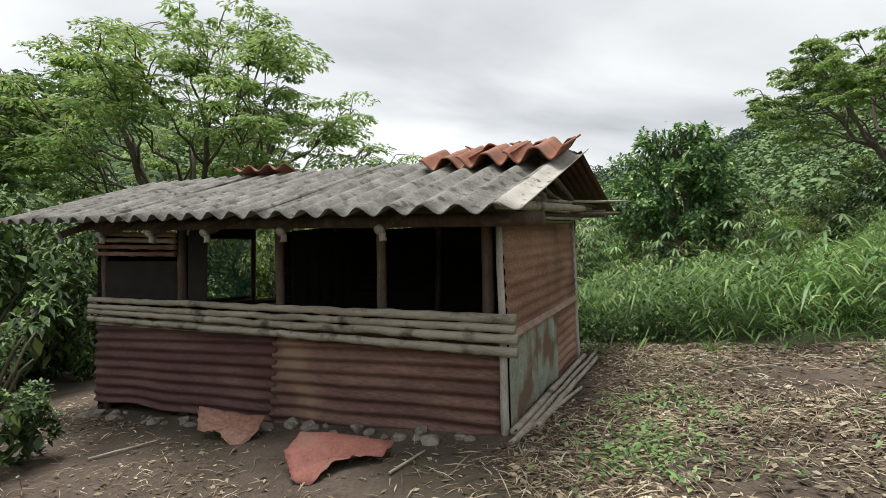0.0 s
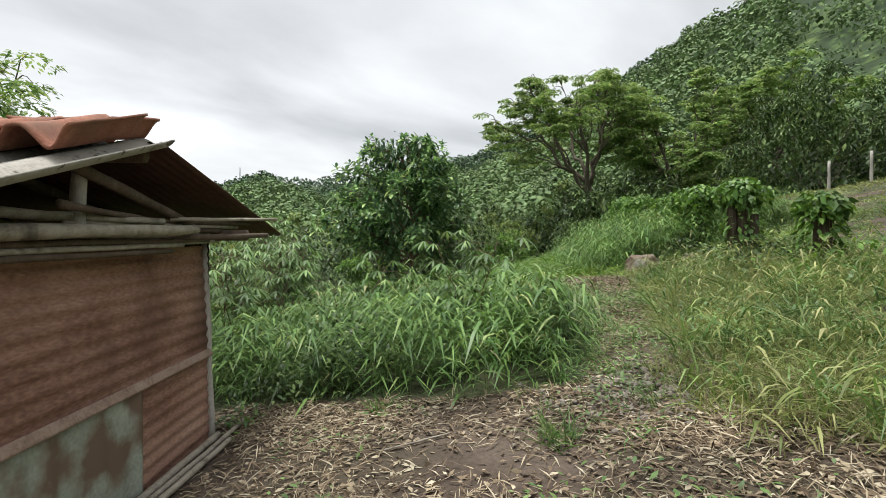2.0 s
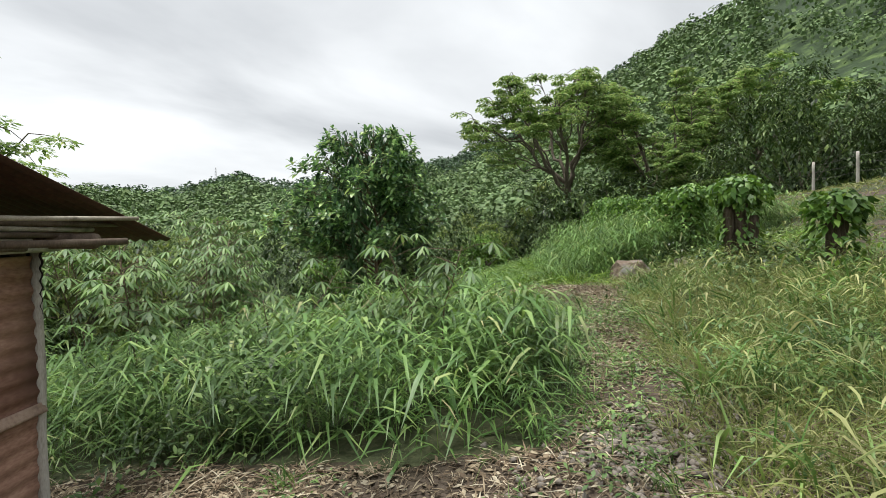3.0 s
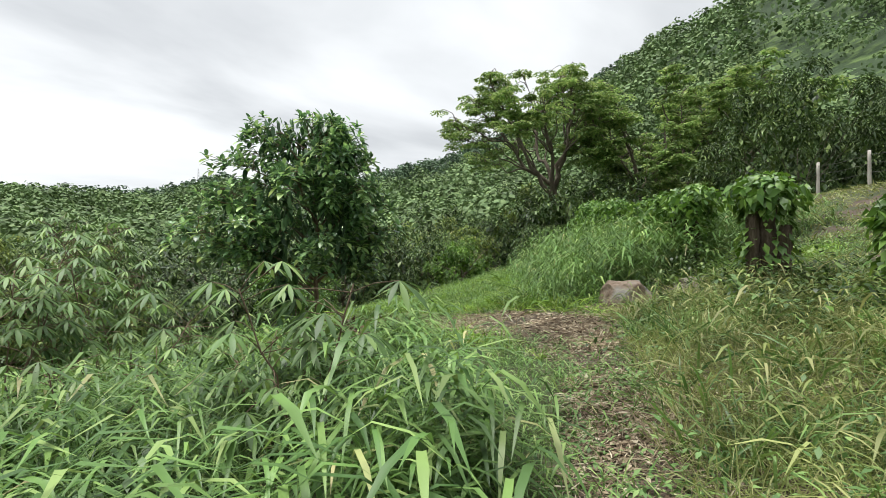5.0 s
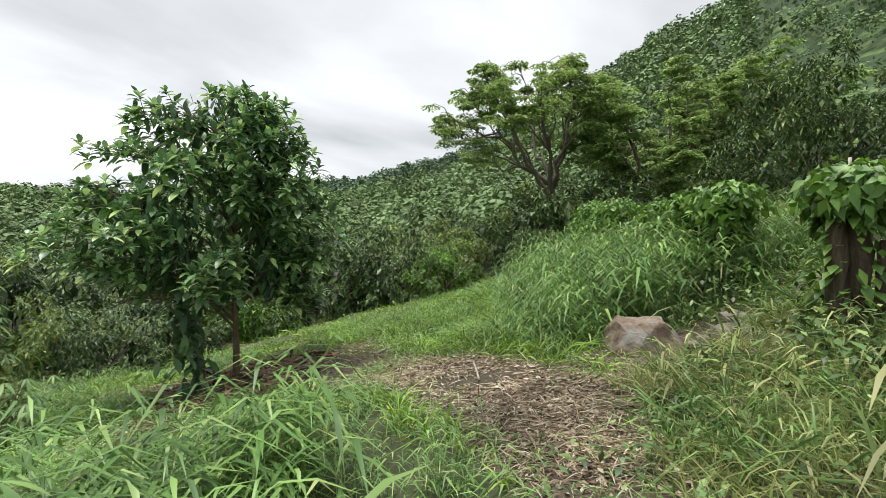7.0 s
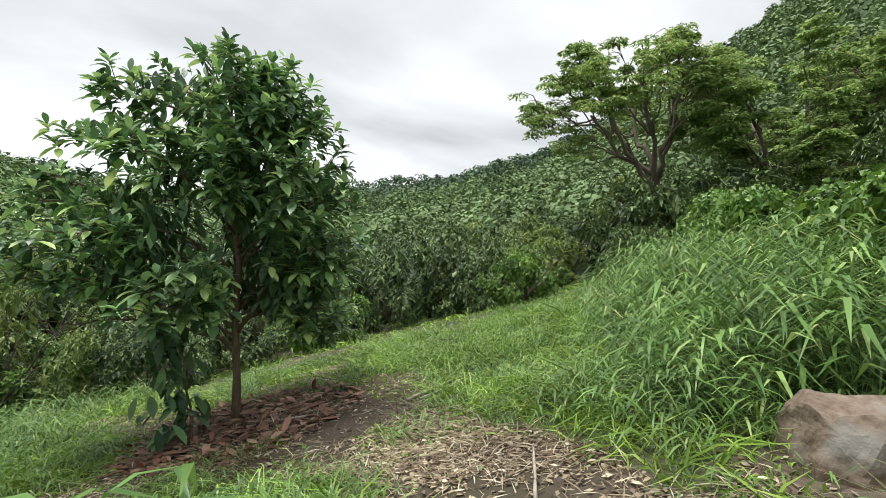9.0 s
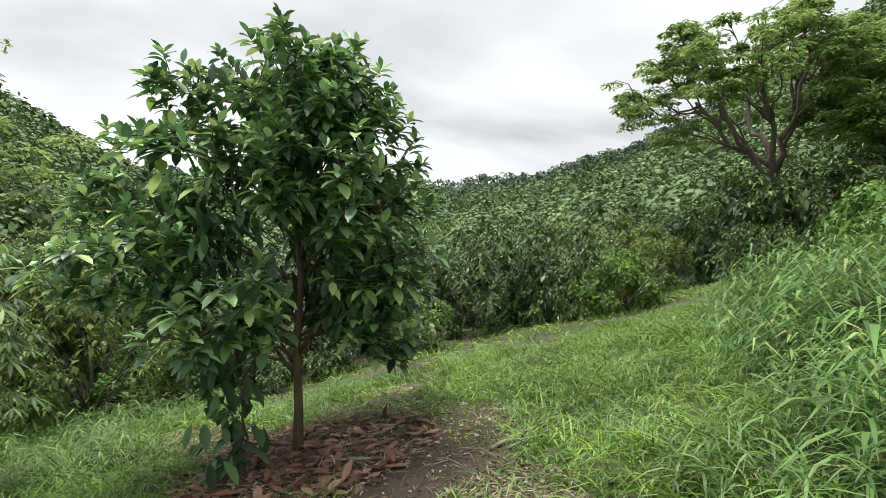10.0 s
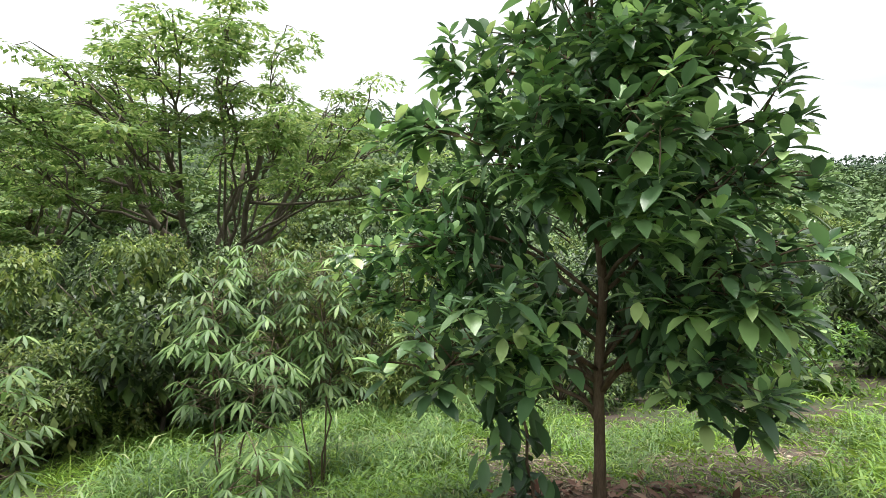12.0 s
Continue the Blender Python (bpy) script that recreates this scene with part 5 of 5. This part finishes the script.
stemmed_grass("tall_grass", cx[near], cy[near], hh[near] * 0.95, 3, 6, 0.36, 3, "tall arching green guinea grass beside the path")
stemmed_grass("tall_grass", cx[ok], cy[ok], hh[ok], 3, 6, 0.36, 2, "tall arching green guinea grass beside the path")
# short lawn, thicker round the tree
for nn, x0, x1, y0, y1 in ((62000, -2.0, 14.5, 8.0, 18.5), (18000, -5, 24, 14, 27), (14000, 13, 31, 3, 17)):
    cx, cy = scatter(nn, x0, x1, y0, y1)
    hh = grass_height(cx, cy)
    ok = (hh > 0.04) & (hh < 0.5) & ~in_hut(cx, cy)
    cx, cy, hh = cx[ok], cy[ok], hh[ok]
    grass("lawn_grass", cx, cy, np.clip(hh, 0.10, 0.4) * RNG.uniform(0.7, 1.9, len(cx)), RNG.uniform(0.012, 0.028, len(cx)) * (1 if x0 == -2.0 else 2.0), L_dry if x0 == 13 else L_lawn, "dull stubble grass of the fenced slope" if x0 == 13 else "short bright green grass of the clearing", (0.3, 0.95), 2, 0.5)
# coarse low grass of the clearing
cx, cy = scatter(5200, 2.5, 13.5, 8.6, 17.5)
hh = grass_height(cx, cy)
ok = (hh > 0.09) & (hh < 0.15)
stemmed_grass("clearing_grass", cx[ok], cy[ok], np.clip(hh[ok], 0.14, 0.32), 2, 4, 0.30, 2, "coarse low grass blades of the clearing", L_grass)
# yellowish fine grass on the bank beside the path
cx, cy = scatter(46000, 4.2, 11.5, 1.0, 8.6)
ok = (path_dist(cx, cy) > 0.30 + 0.16 * wavy(cx, cy, 2.6, 1.2)) & (wavy(cx, cy, 1.1, 2.2) > -0.55) & (cx - cy > 0.4) & (cx + 0.25 * cy > 5.6)
cx, cy = cx[ok], cy[ok]
grass("dry_grass", cx, cy, RNG.uniform(0.15, 0.6, len(cx)), RNG.uniform(0.005, 0.013, len(cx)), L_dry, "fine yellowish grass on the bank by the path", (0.2, 0.7), 2, 0.45)

# coarser arching grass on the same bank
cx, cy = scatter(900, 4.6, 11.5, 1.5, 8.4)
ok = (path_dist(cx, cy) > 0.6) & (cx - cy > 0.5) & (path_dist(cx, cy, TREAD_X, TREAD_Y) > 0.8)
stemmed_grass("bank_grass", cx[ok], cy[ok], RNG.uniform(0.25, 0.55, ok.sum()), 2, 5, 0.34, 3, "arching yellow-green grass on the bank", L_dry)

# green clumps in the dry grass
cx, cy = scatter(520, 5.0, 12.0, 1.5, 8.6)
ok = (path_dist(cx, cy) > 0.45) & (cx - cy > 0.5)
cx, cy = cx[ok], cy[ok]
i = np.repeat(np.arange(len(cx)), 14)
grass("bank_grass", cx[i] + RNG.normal(0, 0.09, len(i)), cy[i] + RNG.normal(0, 0.09, len(i)), RNG.uniform(0.3, 0.85, len(i)), RNG.uniform(0.013, 0.032, len(i)), L_grass, "green grass clumps on the bank beside the path", (0.35, 1.05), 3, 0.28, 0.3)


# weeds: small leafy plants
def weeds(name, cx, cy, h, per, leaf, mat, label):
    i = np.repeat(np.arange(len(cx)), per)
    m = len(i)
    f = RNG.uniform(0.05, 1, m)
    P = np.stack([cx[i] + RNG.normal(0, 0.10, m), cy[i] + RNG.normal(0, 0.10, m), height(cx, cy)[i] + f * h[i]], 1)
    D = unit(RNG.normal(0, 1, (m, 3)) * np.array([1, 1, 0.4]) + np.array([0, 0, 0.15]))
    ll = leaf * RNG.uniform(0.6, 1.3, m)
    return tagged(mesh_np(name, *blades(P, D, ll, ll * 0.5, 2, 0.35, "leaf"), mat), label, "weeds", kind="stuff")


def patch(n, x, y, s):
    return RNG.normal(x, s, n), RNG.normal(y, s, n)


for x, y, s, n, h, leaf, mat in ((1.30, 3.25, 0.28, 62, 0.12, 0.055, L_cassava), (1.85, 3.95, 0.22, 34, 0.12, 0.055, L_cassava), (3.55, 2.75, 0.4, 60, 0.14, 0.05, L_cassava),
                                 (2.95, 6.6, 0.20, 60, 1.05, 0.085, L_bush), (2.3, 6.7, 0.2, 24, 0.4, 0.07, L_bush), (6.0, 4.2, 0.5, 60, 0.45, 0.055, L_cassava),
                                 (7.4, 4.8, 0.6, 70, 0.45, 0.055, L_cassava), (9.9, 6.4, 0.5, 80, 0.6, 0.10, L_bush), (10.7, 7.2, 0.6, 90, 0.5, 0.10, L_bush), (12.0, 9.0, 0.7, 110, 0.6, 0.1, L_bush),
                                 (13.2, 11.3, 0.8, 120, 0.7, 0.1, L_bush), (1.9, 6.3, 0.06, 8, 0.15, 0.07, L_bright), (9.5, 4.9, 0.6, 70, 0.7, 0.10, L_bright), (8.6, 7.4, 0.5, 50, 0.2, 0.08, L_bush)):
    px, py = patch(n, x, y, s)
    weeds("weed_patch", px, py, np.full(n, h) * RNG.uniform(0.5, 1.1, n), 9, leaf, mat, "patch of low leafy weeds")

wx, wy = scatter(900, 1.5, 10.5, 1.0, 13)
okw = (grass_height(wx, wy) < 0.2) & ~in_hut(wx, wy, 0.3) & (wavy(wx, wy, 1.9, 6.0) > 0.05) & (path_dist(wx, wy) > 0.12)
weeds("weed_patch", wx[okw], wy[okw], RNG.uniform(0.03, 0.16, okw.sum()), 7, 0.045, L_cassava, "scattered low weeds on the bare soil")
wx, wy = scatter(70, 1.8, 6.0, 6.0, 11)
okw = (grass_height(wx, wy) > 0.4) & (path_dist(wx, wy) > 0.7) & ~in_hut(wx, wy, 0.3)
weeds("weed_patch", wx[okw], wy[okw], RNG.uniform(0.5, 1.15, okw.sum()), 18, 0.085, L_bush, "leafy weeds standing in the tall grass")

# creeping weeds and thin grass on the trodden path
q = RNG.uniform(2.4, 5.4, 380)
wx = np.interp(q, np.arange(len(PATH_X)), PATH_X) + RNG.normal(0, 0.32, len(q))
wy = np.interp(q, np.arange(len(PATH_X)), PATH_Y) + RNG.normal(0, 0.32, len(q))
okw = wavy(wx, wy, 2.3, 3.0) > -0.15
weeds("weed_patch", wx[okw], wy[okw], RNG.uniform(0.04, 0.2, okw.sum()), 7, 0.05, L_cassava, "low weeds creeping over the trodden path")
i = np.repeat(np.arange(0, len(wx), 2), 9)
grass("path_grass", wx[i] + RNG.normal(0, 0.07, len(i)), wy[i] + RNG.normal(0, 0.07, len(i)), RNG.uniform(0.1, 0.34, len(i)), RNG.uniform(0.006, 0.016, len(i)), L_grass, "thin grass growing through the straw of the path", (0.3, 1.0), 3, 0.45)

# grass tuft in the yard
for x, y, n, h in ((3.76, 4.04, 90, 0.34), (4.6, 4.0, 40, 0.3), (3.0, 5.6, 40, 0.3)):
    a, b = patch(n, x, y, 0.06)
    tagged(grass("grass_tuft", a, b, RNG.uniform(0.5, 1.1, n) * h, RNG.uniform(0.006, 0.014, n), L_grass, "green grass tuft in the bare yard", (0.1, 0.6), 4, 0.4), "green grass tuft in the bare yard", kind="stuff")

# straw, dead leaves and twigs on the bare ground
cx, cy = scatter(150000, -5.5, 9.8, 0.8, 11.5)
tx, ty = scatter(6000, 5.4, 8.2, 12.3, 15.0)
q = RNG.uniform(0.25, 1, 34000) * (len(PATH_X) - 2)
q = np.concatenate([q, RNG.uniform(0.4, 0.95, 20000) * (len(PATH_X) - 2)])
ux = np.interp(q, np.arange(len(PATH_X)), PATH_X) + RNG.normal(0, 0.45, len(q))
uy = np.interp(q, np.arange(len(PATH_X)), PATH_Y) + RNG.normal(0, 0.45, len(q))
vx, vy = scatter(14000, -7, 9, -4, 0.8)
yx, yy = scatter(60000, 0.4, 6.2, 1.5, 7.0)
lx, ly = scatter(30000, 4.0, 11.0, 11.0, 16.5)
cx, cy = np.concatenate([cx, tx, ux, vx, yx, lx]), np.concatenate([cy, ty, uy, vy, yy, ly])
wood_chip = (grass_height(cx, cy) < 0.16) & ~in_hut(cx, cy, 0.0) & (wavy(cx, cy, 1.7, 0.4) + RNG.uniform(-0.8, 0.9, len(cx)) > -0.1)
wood_chip &= ~((cx < 0.4) & (cy < 5.5) & (RNG.random(len(cx)) < 0.6))
tree_litter = np.hypot(cx - 6.8, cy - 13.7) < 1.3
cx, cy = cx[wood_chip | tree_litter], cy[wood_chip | tree_litter]
n = len(cx)
P = np.stack([cx, cy, height(cx, cy) + RNG.uniform(0.0, 0.025, n)], 1)
D = unit(RNG.normal(0, 1, (n, 3)) * np.array([1, 1, 0.16]))
straw = RNG.random(n) < 0.6
ll = np.where(straw, RNG.uniform(0.06, 0.26, n), RNG.uniform(0.03, 0.08, n))
V, F = diamonds(P, D, ll, np.where(straw, RNG.uniform(0.005, 0.012, n), ll * 0.45), unit(RNG.normal(0, 0.35, (n, 3)) + np.array([0, 0, 1.0])))
tagged(mesh_np("leaf_litter", V, F, L_litter), "dry straw, dead leaves and twigs on the bare soil", "litter", kind="stuff")

# dark gravel where the path leaves the yard
n = 900
cx, cy = RNG.normal(4.95, 0.42, n), RNG.normal(4.3, 0.32, n)
size = RNG.uniform(0.012, 0.04, n)
C = np.stack([cx, cy, height(cx, cy) + size * 0.35], 1)
corner = np.array([(1, 0, 0), (0, 1, 0), (-1, 0, 0), (0, -1, 0), (0, 0, 0.75), (0, 0, -0.75)], float)
V = C[:, None, :] + corner[None] * size[:, None, None] * RNG.uniform(0.6, 1.25, (n, 6, 1)) + RNG.normal(0, 0.2, (n, 6, 3)) * size[:, None, None]
tri = np.array([(0, 1, 4), (1, 2, 4), (2, 3, 4), (3, 0, 4), (1, 0, 5), (2, 1, 5), (3, 2, 5), (0, 3, 5)])
F = (np.arange(n) * 6)[:, None, None] + tri[None]
tagged(mesh_np("gravel", V.reshape(-1, 3), F.reshape(-1, 3), M_stone), "dark broken gravel spread on the path", "gravel", kind="stuff")

# shrub with small dark leaves at the yard's edge
sh = bush_kind("yard_shrub", "dark small-leaved shrub at the edge of the yard", "bush", 0.5, 1.5, 260, 0.085, 0.5, L_bush, 0.3, "", 26, 8, 300)
sh.matrix_world = pose(-4.05, 4.35, float(height(-4.05, 4.35)))

# big red-brown dead leaves under the avocado tree
n = 900
a, q = RNG.uniform(0, 6.28, n), 1.35 * np.sqrt(RNG.random(n))
P = np.stack([6.85 + q * np.cos(a), 13.75 + q * np.sin(a), np.zeros(n)], 1)
P[:, 2] = height(P[:, 0], P[:, 1]) + RNG.uniform(0.01, 0.05, n)
ll = RNG.uniform(0.10, 0.2, n)
V, F = blades(P, unit(RNG.normal(0, 1, (n, 3)) * np.array([1, 1, 0.2])), ll, ll * 0.45, 3, RNG.uniform(-0.2, 0.3, n), "leaf", 0.3)
tagged(mesh_np("fallen_leaves", V, F, L_fallen, smooth=True), "curled red-brown dead leaves under the avocado tree", "litter", kind="stuff")

# sticks lying about
for x, y, a, L, r in ((8.75, 10.2, 62, 0.75, 0.014), (8.95, 12.9, 30, 0.9, 0.02), (9.05, 12.75, 24, 0.8, 0.016), (-0.55, 2.75, -6, 0.55, 0.014), (-0.25, 3.55, 55, 0.4, 0.012), (0.9, 3.35, -20, 0.35, 0.012), (-2.9, 4.6, 30, 0.6, 0.014), (3.0, 4.7, -12, 0.5, 0.01), (7.4, 13.2, -35, 0.9, 0.018)):
    c, s = math.cos(radians(a)) * L / 2, math.sin(radians(a)) * L / 2
    tagged(rod("stick", (x - c, y - s, float(height(x - c, y - s)) + r + 0.006), (x + c, y + s, float(height(x + c, y + s)) + r + 0.015), r, r * 0.6, M_bamboo, None, n=6, wob=0.12, steps=7), "dry pale stick lying on the ground", "stick", "sticks on the ground")
